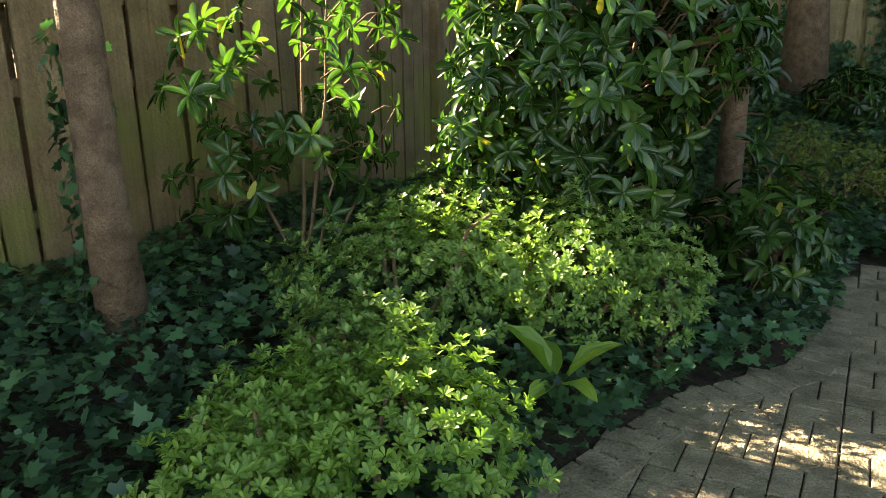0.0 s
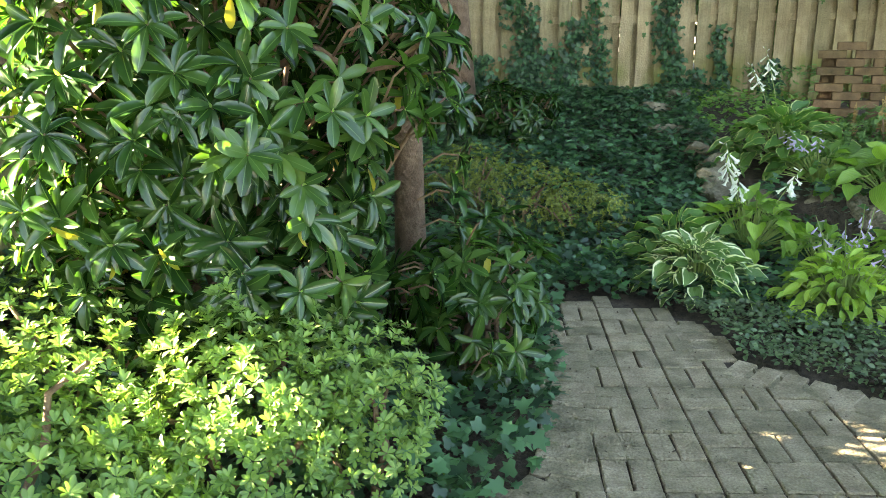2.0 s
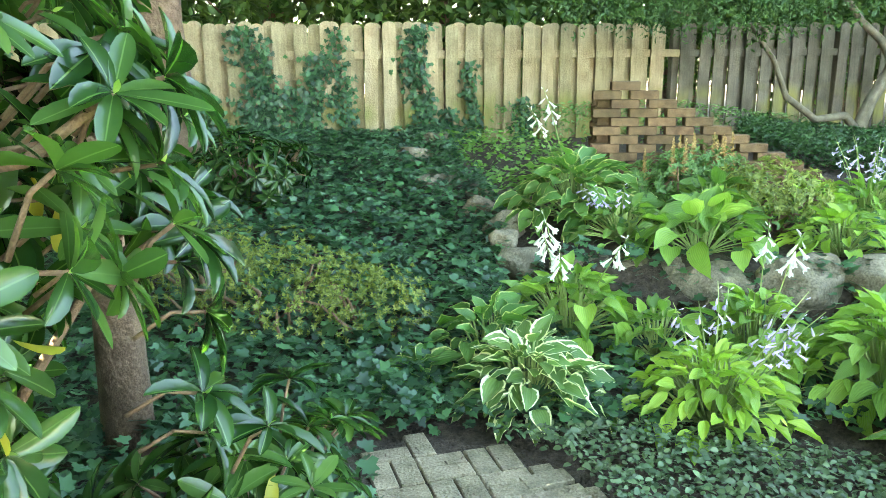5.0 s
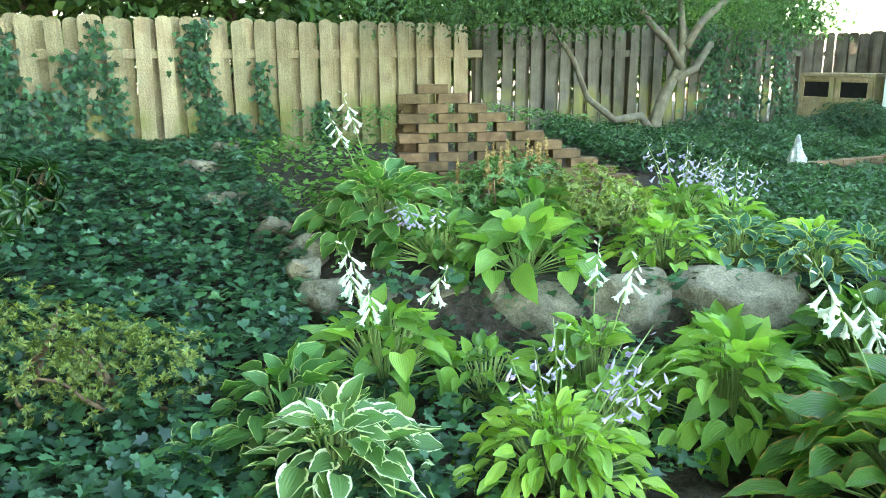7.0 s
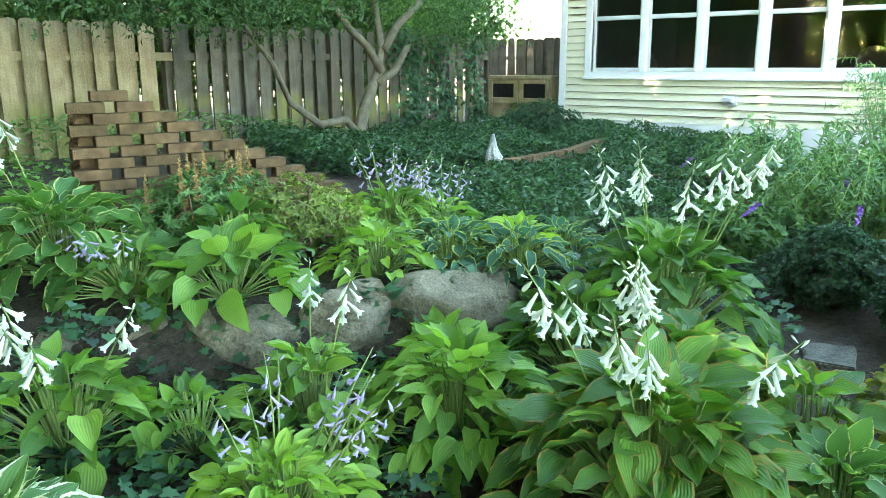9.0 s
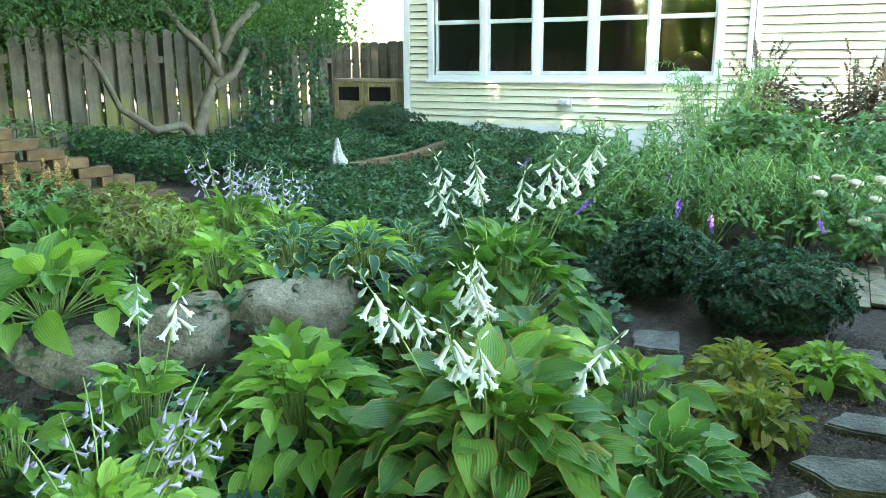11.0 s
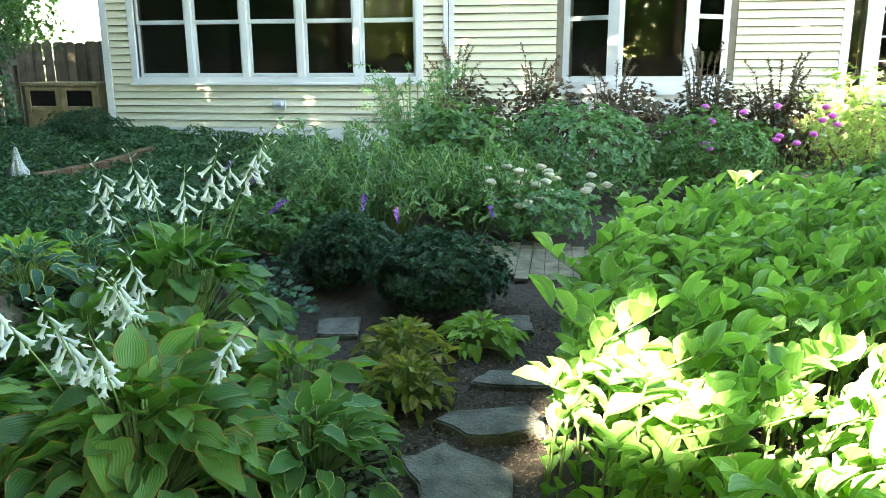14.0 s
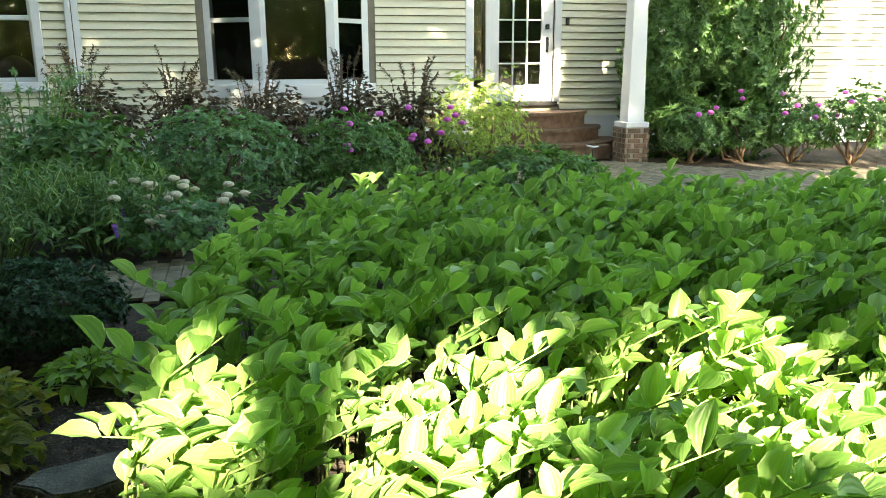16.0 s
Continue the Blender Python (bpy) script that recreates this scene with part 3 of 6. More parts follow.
        link_mesh(name, v, [(3, 2, 1, 0), (4, 5, 6, 7), (0, 1, 5, 4), (1, 2, 6, 5), (2, 3, 7, 6)], TRIM, bay)
    link_mesh("apron", [(WALL_X, ya, 0.75), (x1, yb, 0.75), (x1, yc, 0.75), (WALL_X, yd, 0.75), (WALL_X, ya, 1.0), (x1, yb, 1.0), (x1, yc, 1.0), (WALL_X, yd, 1.0)], [(0, 1, 5, 4), (1, 2, 6, 5), (2, 3, 7, 6), (3, 2, 1, 0)], TRIM, bay)

    def angled(name, p, q, f0, f1, z0, z1, mat, depth=0.05, parent=bay):
        p, q = Vector((*p, 0)), Vector((*q, 0))
        n = Vector((-(q - p).y, (q - p).x, 0)).normalized() * depth
        a, b = p.lerp(q, f0), p.lerp(q, f1)
        v = [a, b, b + n, a + n]
        verts = [(k.x, k.y, z) for z in (z0, z1) for k in v]
        ob = link_mesh(name, verts, [(3, 2, 1, 0), (4, 5, 6, 7), (0, 1, 5, 4), (1, 2, 6, 5), (2, 3, 7, 6), (3, 0, 4, 7)], mat, parent)
        if mat is GLASS:
            ob.visible_shadow = False
        return ob
    for p, q, edge in (((WALL_X, ya), (x1, yb), 0.12), ((x1, yb), (x1, yc), 0.07), ((x1, yc), (WALL_X, yd), 0.12)):
        angled("post", p, q, 0, edge, 1.18, 3.4, TRIM, 0.08)
        angled("post", p, q, 1 - edge * 1.6, 1, 1.18, 3.4, TRIM, 0.08)
        angled("rail", p, q, edge, 1 - edge * 1.6, 1.18, 1.25, SASH, 0.05)
        if edge > 0.1:
            angled("rail", p, q, edge, 1 - edge * 1.6, 2.02, 2.08, SASH, 0.05)
        angled("pane", p, q, edge, 1 - edge * 1.6, 1.25, 3.4, GLASS, 0.006)
    # rooms behind the glass, their near-black walls standing in for indoor shade
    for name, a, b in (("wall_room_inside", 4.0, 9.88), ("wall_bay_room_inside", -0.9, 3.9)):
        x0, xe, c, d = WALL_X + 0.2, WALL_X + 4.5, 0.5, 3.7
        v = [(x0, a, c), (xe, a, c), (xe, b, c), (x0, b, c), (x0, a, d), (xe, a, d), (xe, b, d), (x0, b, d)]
        tagged(link_mesh(name, v, [(0, 1, 2, 3), (7, 6, 5, 4), (1, 5, 6, 2), (0, 4, 5, 1), (3, 2, 6, 7)], ROOM_SHADE), "inside walls of the house, blackened to stand for room shade", "wall", kind="structure")
    for y in (9.0, 5.5):
        ch = thing("armchair", WALL_X + 0.9, y, 0.5, "grey upholstered armchair with a rounded back behind the window", "armchair")
        bm = bmesh.new()
        bmesh.ops.create_uvsphere(bm, u_segments=16, v_segments=10, radius=1)
        for v in bm.verts:
            v.co = (WALL_X + 0.9 + v.co.x * 0.10, y + v.co.y * 0.3, 1.2 + v.co.z * 0.4)
        part("backrest", bm, CHAIR_WOOD, ch, smooth=True)
        part("seat", box_bm(WALL_X + 0.9, WALL_X + 1.5, y - 0.32, y + 0.32, 0.5, 0.95, 0.05), CHAIR_WOOD, ch)
    vent = thing("wall_vent", WALL_X - 0.03, 7.17, 0.8, "small grey vent hood on the clapboard wall", "vent")
    part("flange", box_bm(WALL_X - 0.05, WALL_X - 0.03, 7.07, 7.27, 0.75, 0.9, 0.006), SASH, vent)
    part("hood", box_bm(WALL_X - 0.16, WALL_X - 0.05, 7.09, 7.25, 0.8, 0.89, 0.02), SASH, vent)
    # roof to close the house
    eave = link_mesh("roof", [(WALL_X - 0.5, -10, 4.6), (WALL_X - 0.5, 10.5, 4.6), (WALL_X + 9, 10.5, 8), (WALL_X + 9, -10, 8), (WALL_X - 0.5, -10, 4.45), (WALL_X - 0.5, 10.5, 4.45), (WALL_X + 9, 10.5, 7.8), (WALL_X + 9, -10, 7.8)], [(0, 3, 2, 1), (4, 5, 6, 7), (0, 1, 5, 4)], FLAG)
    tagged(eave, "grey shingled house roof", "roof", kind="structure")


build_house()
DOOR_X = 12.5


def build_porch():
    hole = (-2.55, -1.45, 0.84, 2.95)
    hole2 = (-1.38, -1.18, 1.2, 2.95)
    wall = wall_with_holes("wall_door_side", DOOR_X, 0.2, -9.6, -0.95, 0.0, 4.6, [hole, hole2], LAP_SHADOW, "sunlit pale yellow clapboard wall beside the garden door")
    clapboards(wall, DOOR_X, -9.48, -1.05, 0.6, 4.4, [(-2.66, -1.1, 0.0, 3.1)])
    bar("skirt_board", DOOR_X - 0.03, DOOR_X, -9.48, -1.05, 0.0, 0.598, TRIM, wall)
    bar("corner_board", DOOR_X - 0.032, DOOR_X, -9.6, -9.48, 0.0, 4.6, TRIM, wall)
    link = link_mesh("wall_recess", [(WALL_X, -1.05, 0), (DOOR_X, -1.05, 0), (DOOR_X, -1.05, 4.6), (WALL_X, -1.05, 4.6), (WALL_X, -0.95, 0), (DOOR_X, -0.95, 0), (DOOR_X, -0.95, 4.6), (WALL_X, -0.95, 4.6)], [(0, 1, 2, 3), (3, 2, 6, 7)], SIDING)
    tagged(link, "pale yellow return wall beside the door", "wall", kind="structure")
    door = thing("door_1", DOOR_X, -2.0, 0.84, "white garden door with fifteen small glass panes", "door", kind="structure")
    bar("casing", DOOR_X - 0.04, DOOR_X + 0.1, -2.66, -2.55, 0.8, 3.06, TRIM, door)
    bar("casing", DOOR_X - 0.04, DOOR_X + 0.1, -1.45, -1.38, 0.8, 3.06, TRIM, door)
    bar("casing", DOOR_X - 0.04, DOOR_X + 0.1, -1.18, -1.06, 0.8, 3.06, TRIM, door)
    bar("casing", DOOR_X - 0.038, DOOR_X + 0.1, -2.55, -1.18, 2.95, 3.06, TRIM, door)
    bar("threshold", DOOR_X - 0.09, DOOR_X + 0.1, -2.6, -1.4, 0.78, 0.84, DARK_METAL, door)
    bar("sidelight_pane", DOOR_X + 0.03, DOOR_X + 0.035, -1.38, -1.18, 1.2, 2.95, GLASS, door, 0).visible_shadow = False
    bar("sidelight_panel", DOOR_X, DOOR_X + 0.05, -1.38, -1.18, 0.84, 1.2, TRIM, door)
    y0, y1, z0, z1 = -2.54, -1.46, 0.85, 2.94
    leaf = bar("door_leaf", DOOR_X + 0.02, DOOR_X + 0.065, y0, y0 + 0.2, z0, z1, TRIM, door)
    bar("stile", DOOR_X + 0.02, DOOR_X + 0.065, y1 - 0.16, y1, z0, z1, TRIM, leaf)
    bar("bottom_rail", DOOR_X + 0.021, DOOR_X + 0.064, y0 + 0.2, y1 - 0.16, z0, z0 + 0.26, TRIM, leaf)
    bar("top_rail", DOOR_X + 0.021, DOOR_X + 0.064, y0 + 0.2, y1 - 0.16, z1 - 0.14, z1, TRIM, leaf)
    a, b, c, d = y0 + 0.2, y1 - 0.16, z0 + 0.26, z1 - 0.14
    for i in (1, 2):
        y = a + (b - a) * i / 3
        bar("glazing_bar", DOOR_X + 0.024, DOOR_X + 0.06, y - 0.012, y + 0.012, c, d, TRIM, leaf, 0.002)
    for k in range(1, 5):
        z = c + (d - c) * k / 5
        bar("glazing_bar", DOOR_X + 0.026, DOOR_X + 0.058, a, b, z - 0.012, z + 0.012, TRIM, leaf, 0.002)
    bar("pane", DOOR_X + 0.038, DOOR_X + 0.042, a, b, c, d, GLASS, leaf, 0).visible_shadow = False
    bar("deadbolt", DOOR_X - 0.005, DOOR_X + 0.02, y0 + 0.07, y0 + 0.14, 1.98, 2.06, DARK_METAL, leaf, 0.01)
    bar("handle_plate", DOOR_X + 0.005, DOOR_X + 0.02, y0 + 0.08, y0 + 0.13, 1.62, 1.86, DARK_METAL, leaf, 0.01)
    v, f = tube(bent((DOOR_X, y0 + 0.105, 1.66), (DOOR_X, y0 + 0.105, 1.82), (-0.04, 0, 0), RNG, 6, 0), [0.009] * 6)
    link_mesh("handle", v, f, DARK_METAL, leaf, smooth=True)
    lamp = thing("doorbell", DOOR_X - 0.03, -2.75, 2.1, "small dark doorbell on the clapboard wall", "doorbell")
    part("cover", box_bm(DOOR_X - 0.06, DOOR_X - 0.018, -2.79, -2.73, 2.05, 2.16, 0.008), DARK_METAL, lamp)
    # hallway box, its shade likewise put into the wall colour
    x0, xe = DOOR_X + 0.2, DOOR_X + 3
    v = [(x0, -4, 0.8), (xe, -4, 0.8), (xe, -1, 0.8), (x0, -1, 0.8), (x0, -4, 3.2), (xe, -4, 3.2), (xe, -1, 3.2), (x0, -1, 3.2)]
    tagged(link_mesh("wall_hall_inside", v, [(0, 1, 2, 3), (7, 6, 5, 4), (1, 5, 6, 2), (0, 4, 5, 1), (3, 2, 6, 7)], ROOM_SHADE), "hallway inside the garden door, blackened to stand for indoor shade", "wall", kind="structure")
    # half-round brick steps
    steps = thing("brick_steps", 12.2, -2.1, 0, "half-round red-brown brick steps up to the garden door", "steps")
    for i, (r, z) in enumerate(((1.2, 0.25), (0.95, 0.46), (0.72, 0.70))):
        n = 18
        pts = [(DOOR_X - 0.03 - r * math.sin(math.pi * k / n) * 0.95, -2.1 - (r + 0.25) * math.cos(math.pi * k / n)) for k in range(n + 1)]
        verts = [(x, y, zz) for zz in (z - 0.25, z - 0.045) for x, y in pts]
        faces = [(k, k + 1, n + 2 + k, n + 1 + k) for k in range(n)] + [tuple(range(n + 1, 2 * n + 2))]
        link_mesh("riser", verts, faces, RED_BRICK, steps)
        out = [(DOOR_X - 0.03 + (x - DOOR_X) * 1.03, -2.1 + (y + 2.1) * 1.02) for x, y in pts]
        verts = [(x, y, zz) for zz in (z - 0.045, z) for x, y in out]
        faces = [(k, k + 1, n + 2 + k, n + 1 + k) for k in range(n)] + [tuple(range(n + 1, 2 * n + 2)), tuple(range(n, -1, -1))]
        link_mesh("tread", verts, faces, RED_BRICK, steps)
    part("landing", box_bm(11.35, DOOR_X - 0.04, -3.05, -2.3, 0.0, 0.22, 0.01), RED_BRICK, steps)
    # column on a brick pier
    cx, cy = 11.0, -3.2
    col = thing("porch_column", cx, cy, 0, "white tapered porch column on a red brick pier", "column")
    part("pier_core", box_bm(cx - 0.185, cx + 0.185, cy - 0.185, cy + 0.185, 0, 0.52, 0), MORTAR, col)
    for k in range(7):
        for s in range(4):
            for t in (-1, 1):
                off = 0.1 * t + (0.05 if k % 2 else -0.05)
                w = 0.095 if abs(off) < 0.12 else 0.045
                u = 0.19
                c = max(-0.15, min(0.15, off))
                b = box_bm(-w, w, -0.012, 0.012, 0.004, 0.064, 0.004)
                ob = part("brick", b, RED_BRICK, col)
                ob.matrix_basis = pose(cx, cy, 0.074 * k) @ pose(0, 0, 0, 0, 0, 90 * s) @ pose(c, u, 0)
    part("plinth", box_bm(cx - 0.19, cx + 0.19, cy - 0.19, cy + 0.19, 0.52, 0.60, 0.01), TRIM, col)
    bm = bmesh.new()
    bmesh.ops.create_cone(bm, cap_ends=True, segments=4, radius1=0.185, radius2=0.14, depth=2.6)
    bmesh.ops.rotate(bm, verts=bm.verts, matrix=Matrix.Rotation(radians(45), 3, "Z"))
    bmesh.ops.translate(bm, verts=bm.verts, vec=(cx, cy, 1.9))
    part("shaft", bm, TRIM, col)
    part("capital", box_bm(cx - 0.17, cx + 0.17, cy - 0.17, cy + 0.17, 3.2, 3.32, 0.01), TRIM, col)


build_porch()

# ---- fences ----


def board_mesh(name, w, z0, z1, round_top=True, thick=0.019, mat=None):
    """An upright fence board with a rounded top, its foot at z0 and its middle at 0."""
    outline = [(-w / 2, z0), (w / 2, z0), (w / 2, z1 - 0.05)]
    outline += [(w / 2 * math.cos(a), z1 - 0.05 + 0.05 * math.sin(a)) for a in (0.5, 1.0, 1.57, 2.14, 2.64)] if round_top else [(w / 2, z1), (-w / 2, z1)]
    outline += [(-w / 2, z1 - 0.05)]
    n = len(outline)
    verts = [(x, y, z) for y in (-thick / 2, thick / 2) for x, z in outline]
    faces = [tuple(range(n)), tuple(range(2 * n - 1, n - 1, -1))] + [((k + 1) % n, k, n + k, n + (k + 1) % n) for k in range(n)]
    me = bpy.data.meshes.new(name)
    me.from_pydata(verts, [], faces)
    me.materials.append(mat or FENCE)
    return me


def shadowbox_fence(name, a, b, z0, z1, spacing, label, rails=(0.42, 1.0), face=1, mat=None):
    """Boards set by turns before and behind the rails."""
    a, b = Vector((*a, 0)), Vector((*b, 0))
    d = (b - a).normalized()
    angle = math.degrees(math.atan2(d.y, d.x))
    f = thing(name, a.x, a.y, z0, label, "fence", kind="structure")
    data = [board_mesh("board", 0.14, z0, z1 + k, mat=mat) for k in (0.0, 0.012, -0.015)]
    rng = np.random.default_rng(3)
    n = int((b - a).length / spacing)
    for i in range(2 * n):
        p = a + d * (i * spacing / 2 + 0.07)
        side = face if i % 2 == 0 else -face
        ob = under(new("board", data[rng.integers(3)]), f)
        ob.matrix_basis = pose(p.x, p.y, 0, 0, 0, angle) @ pose(0, -0.042 * side, 0, rng.normal(0, 0.3), rng.normal(0, 0.5), rng.normal(0, 1.2))
    for z in rails:
        ob = part("rail", box_bm(0, (b - a).length, -0.022, 0.022, z0 + z, z0 + z + 0.085, 0.004), mat or FENCE, f)
        ob.matrix_basis = pose(a.x, a.y, 0, 0, 0, angle)
    for k in range(int((b - a).length / 2.4) + 1):
        p = a + d * min(k * 2.4, (b - a).length)
        ob = part("post", box_bm(-0.045, 0.045, 0.056, 0.146, z0, z1 - 0.05, 0.006), mat or FENCE, f)
        ob.matrix_basis = pose(p.x, p.y, 0, 0, 0, angle)
    return f


FENCE_Y = 10.8
shadowbox_fence("fence_back", (-3.1, FENCE_Y), (5.2, FENCE_Y), 0.1, 1.80, 0.225, "weathered wooden board fence with rounded tops and green algae", rails=(0.3, 1.33))
# from here the boards carry the shade in their colour
shadowbox_fence("fence_back_shaded", (5.2, FENCE_Y), (11.0, FENCE_Y), 0.1, 1.82, 0.225, "grey weathered board fence with rounded tops behind the maple, shade put into its colour", rails=(0.3, 1.33), mat=FENCE_GREY_SHADE)
shadowbox_fence("fence_corner", (11.0, FENCE_Y), (12.75, 12.3), 0.1, 1.86, 0.225, "weathered grey wooden fence corner, shade put into its colour", rails=(0.3, 1.33), mat=FENCE_GREY_SHADE)
shadowbox_fence("fence_house_side", (12.75, 12.3), (12.95, 10.1), 0.1, 1.82, 0.19, "weathered grey wooden fence beside the house, shade put into its colour", rails=(0.3, 1.33), mat=FENCE_GREY_SHADE)
shadowbox_fence("fence_left", (-3.1, FENCE_Y), (-3.1, -4.0), 0.1, 1.6, 0.16, "weathered brown board fence behind the shrubs, darkened to stand for shade", rails=(0.4, 1.0, 1.4), face=-1, mat=FENCE_BROWN_SHADE)

# ---- plant builders ----


def hosta(x, y, r, h, n, leaf, width, mat, label, kind="hosta", scapes=0, bloom=None, scape_h=0.5, seed=1, lean=(0, 0), bells=9):
    """A clump: stalked leaves in a spreading mound, and flower stems with hanging bells."""
    rng = np.random.default_rng(seed)
    z = hgt(x, y) - 0.01
    plant = thing("hosta", x, y, z, label, "plant")
    n = int(n * (2.2 if kind == "hosta" else 1.7))
    leaf = leaf * 0.75 if kind == "hosta" else leaf
    i = np.arange(n)
    f = (i + 0.5) / n                                    # 0 inner to 1 outer
    az = i * 2.39996 + rng.normal(0, 0.25, n)
    out = np.stack([np.cos(az), np.sin(az), 0 * az], 1)
    reach = r * (0.06 + 0.74 * f ** 0.8) * rng.uniform(0.85, 1.12, n)
    top = h * (1.0 - 0.78 * f ** 1.8) * rng.uniform(0.8, 1.12, n)
    P = np.array([x, y, z]) + out * reach[:, None] + np.array([0, 0, 1]) * top[:, None]
    tilt = radians(62) - f ** 0.6 * radians(92) + rng.normal(0, 0.32, n)
    D = out * np.cos(tilt)[:, None] + np.array([0, 0, 1]) * np.sin(tilt)[:, None]
    side = np.stack([-out[:, 1], out[:, 0], 0 * az], 1)
    D = unit(D + side * rng.normal(0, 0.35, n)[:, None])
    N = unit(np.array([0, 0, 1.0]) - D * D[:, 2:3] + side * rng.normal(0, 0.38, n)[:, None])
    L = leaf * rng.uniform(0.62, 1.2, n) * (0.75 + 0.25 * f)
    single_leaves(LEAVES[kind], P, D, N, L, L * width * rng.uniform(0.95, 1.22, n), mat, plant)
    stalks = []
    for k in range(n):
        base = Vector((x, y, z)) + Vector(out[k]) * r * 0.08
        stalks.append(tube(bent(base, P[k], (0, 0, 0.05 * h), rng, 4, 0.002), [0.004, 0.0038, 0.0034, 0.003], 4))
    tagged(link_mesh("stalk", *join_tubes(stalks), STALK, plant, smooth=True), kind="stuff")
    for s in range(scapes):
        a = rng.uniform(0, 2 * math.pi)
        tip = Vector((x + lean[0] + math.cos(a) * r * 0.75, y + lean[1] + math.sin(a) * r * 0.75, z + h + scape_h * rng.uniform(0.7, 1.3)))
        pts = bent((x + 0.04 * math.cos(a), y + 0.04 * math.sin(a), z), tip, Vector((-math.cos(a), -math.sin(a), 0)) * 0.08 * r, rng, 7, 0.004)
        stem = link_mesh("flower_stem", *tube(pts, [0.0045, 0.004, 0.004, 0.0035, 0.003, 0.0025, 0.0015], 5), STALK, plant, smooth=True)
        bell_cluster(stem, pts, bloom, rng, bells)
    return plant


BELLS = {}


def bell_mesh(mat, open_):
    """A six-petalled trumpet, one metre long, hanging down its own z axis."""
    key = (mat.name, open_)
    if key not in BELLS:
        ring = [(0.0, 0.05), (0.15, 0.07), (0.5, 0.11), (0.78, 0.13), (1.0, 0.24)] if open_ else [(0.0, 0.03), (0.2, 0.07), (0.6, 0.13), (0.85, 0.11), (1.0, 0.02)]
        verts = [(rad * (1.2 if q % 2 and t > 0.9 else 0.9) * math.cos(q * math.pi / 6), rad * (1.2 if q % 2 and t > 0.9 else 0.9) * math.sin(q * math.pi / 6), -t * (0.9 if t > 0.9 and not q % 2 else 1)) for t, rad in ring for q in range(12)]
        faces = [(t * 12 + q, t * 12 + (q + 1) % 12, t * 12 + 12 + (q + 1) % 12, t * 12 + 12 + q) for t in range(4) for q in range(12)]
        me = bpy.data.meshes.new("flower")
        me.from_pydata(verts, [], faces)
        me.materials.append(mat)
        me.shade_smooth()
        BELLS[key] = me
    return BELLS[key]


def bell_cluster(stem, pts, mat, rng, count=9):
    """Trumpet flowers hanging round the top of a stem, buds at its tip."""
    a, b = (pts[-3] if mat is WHITE_PETAL else pts[-4]), pts[-1]
    length = 0.066 if mat is WHITE_PETAL else 0.044
    count = int(count * 1.2) if mat is WHITE_PETAL else count
    for k in range(count):
        f = k / count
        p = a.lerp(b, 0.3 + 0.7 * f)
        w = k * 2.4 + rng.uniform(0, 1)
        wide = rng.uniform(0.5, 1.3) if mat is WHITE_PETAL else rng.uniform(1.0, 2.5)
        d = Vector((math.cos(w) * wide, math.sin(w) * wide, -1.0 if f < 0.75 else 0.6)).normalized()
        p = p + Vector((d.x, d.y, 0)) * 0.012
        s = length * (1 if f < 0.7 else 0.5) * rng.uniform(0.75, 1.15)
        ob = under(new("flower", bell_mesh(mat, f < 0.6)), stem)
        ob.matrix_basis = Matrix.Translation(p) @ (-d).to_track_quat("Z", "Y").to_matrix().to_4x4() @ Matrix.Scale(s, 4)


def shell(n, c, r, rng, inner=0.55, low=-0.6, lumps=0.18):
    """Points in the outer layer of a lumpy ellipsoid, with their outward directions."""
    d = unit(rng.normal(0, 1, (n * 2, 3)))
    d = d[d[:, 2] > low][:n]
    bump = np.array([noise.noise(Vector(k) * 2.3 + Vector(c) * 1.7) for k in d])
    f = (inner + (1 - inner) * rng.uniform(0, 1, len(d)) ** 0.5) * (1 + lumps * 2 * bump)
    return np.array(c) + d * np.array(r) * f[:, None], unit(d / np.array(r))


def whorls(P, O, per, rng, up=0.4, spread=1.1):
    """Leaf bases, directions and upper sides for a ring of leaves round each twig tip."""
    axis = unit(O + np.array([0, 0, up]) + rng.normal(0, 0.25, O.shape))
    side = unit(np.cross(axis, rng.normal(0, 1, O.shape)))
    other = np.cross(axis, side)
    k = np.arange(per)
    w = (k * 2.399)[None, :, None] + rng.uniform(0, 6, (len(P), 1, 1))
    ring = side[:, None] * np.cos(w) + other[:, None] * np.sin(w)
    open_ = (spread * rng.uniform(0.6, 1.25, (len(P), per, 1)))
    D = unit(axis[:, None] * np.cos(open_) + ring * np.sin(open_))
    N = unit(axis[:, None] * np.sin(open_) - ring * np.cos(open_) + np.array([0, 0, 0.25]))
    base = np.repeat(P[:, None], per, 1) + D * 0.004
    return base.reshape(-1, 3), D.reshape(-1, 3), N.reshape(-1, 3)


def stems_to(plant, x, y, z, targets, rng, r0, mat=None, name="branch", limit=10):
    for p in targets[:limit]:
        base = Vector((x + rng.normal(0, 0.03), y + rng.normal(0, 0.03), z - 0.02))
        pts = bent(base, p, Vector((0, 0, 0.0)) + Vector(rng.normal(0, 0.04, 3)), rng, 6, 0.015)
        link_mesh(name, *tube(pts, [r0 * (1 - 0.14 * i) for i in range(6)], 6), mat or TWIG, plant, smooth=True)


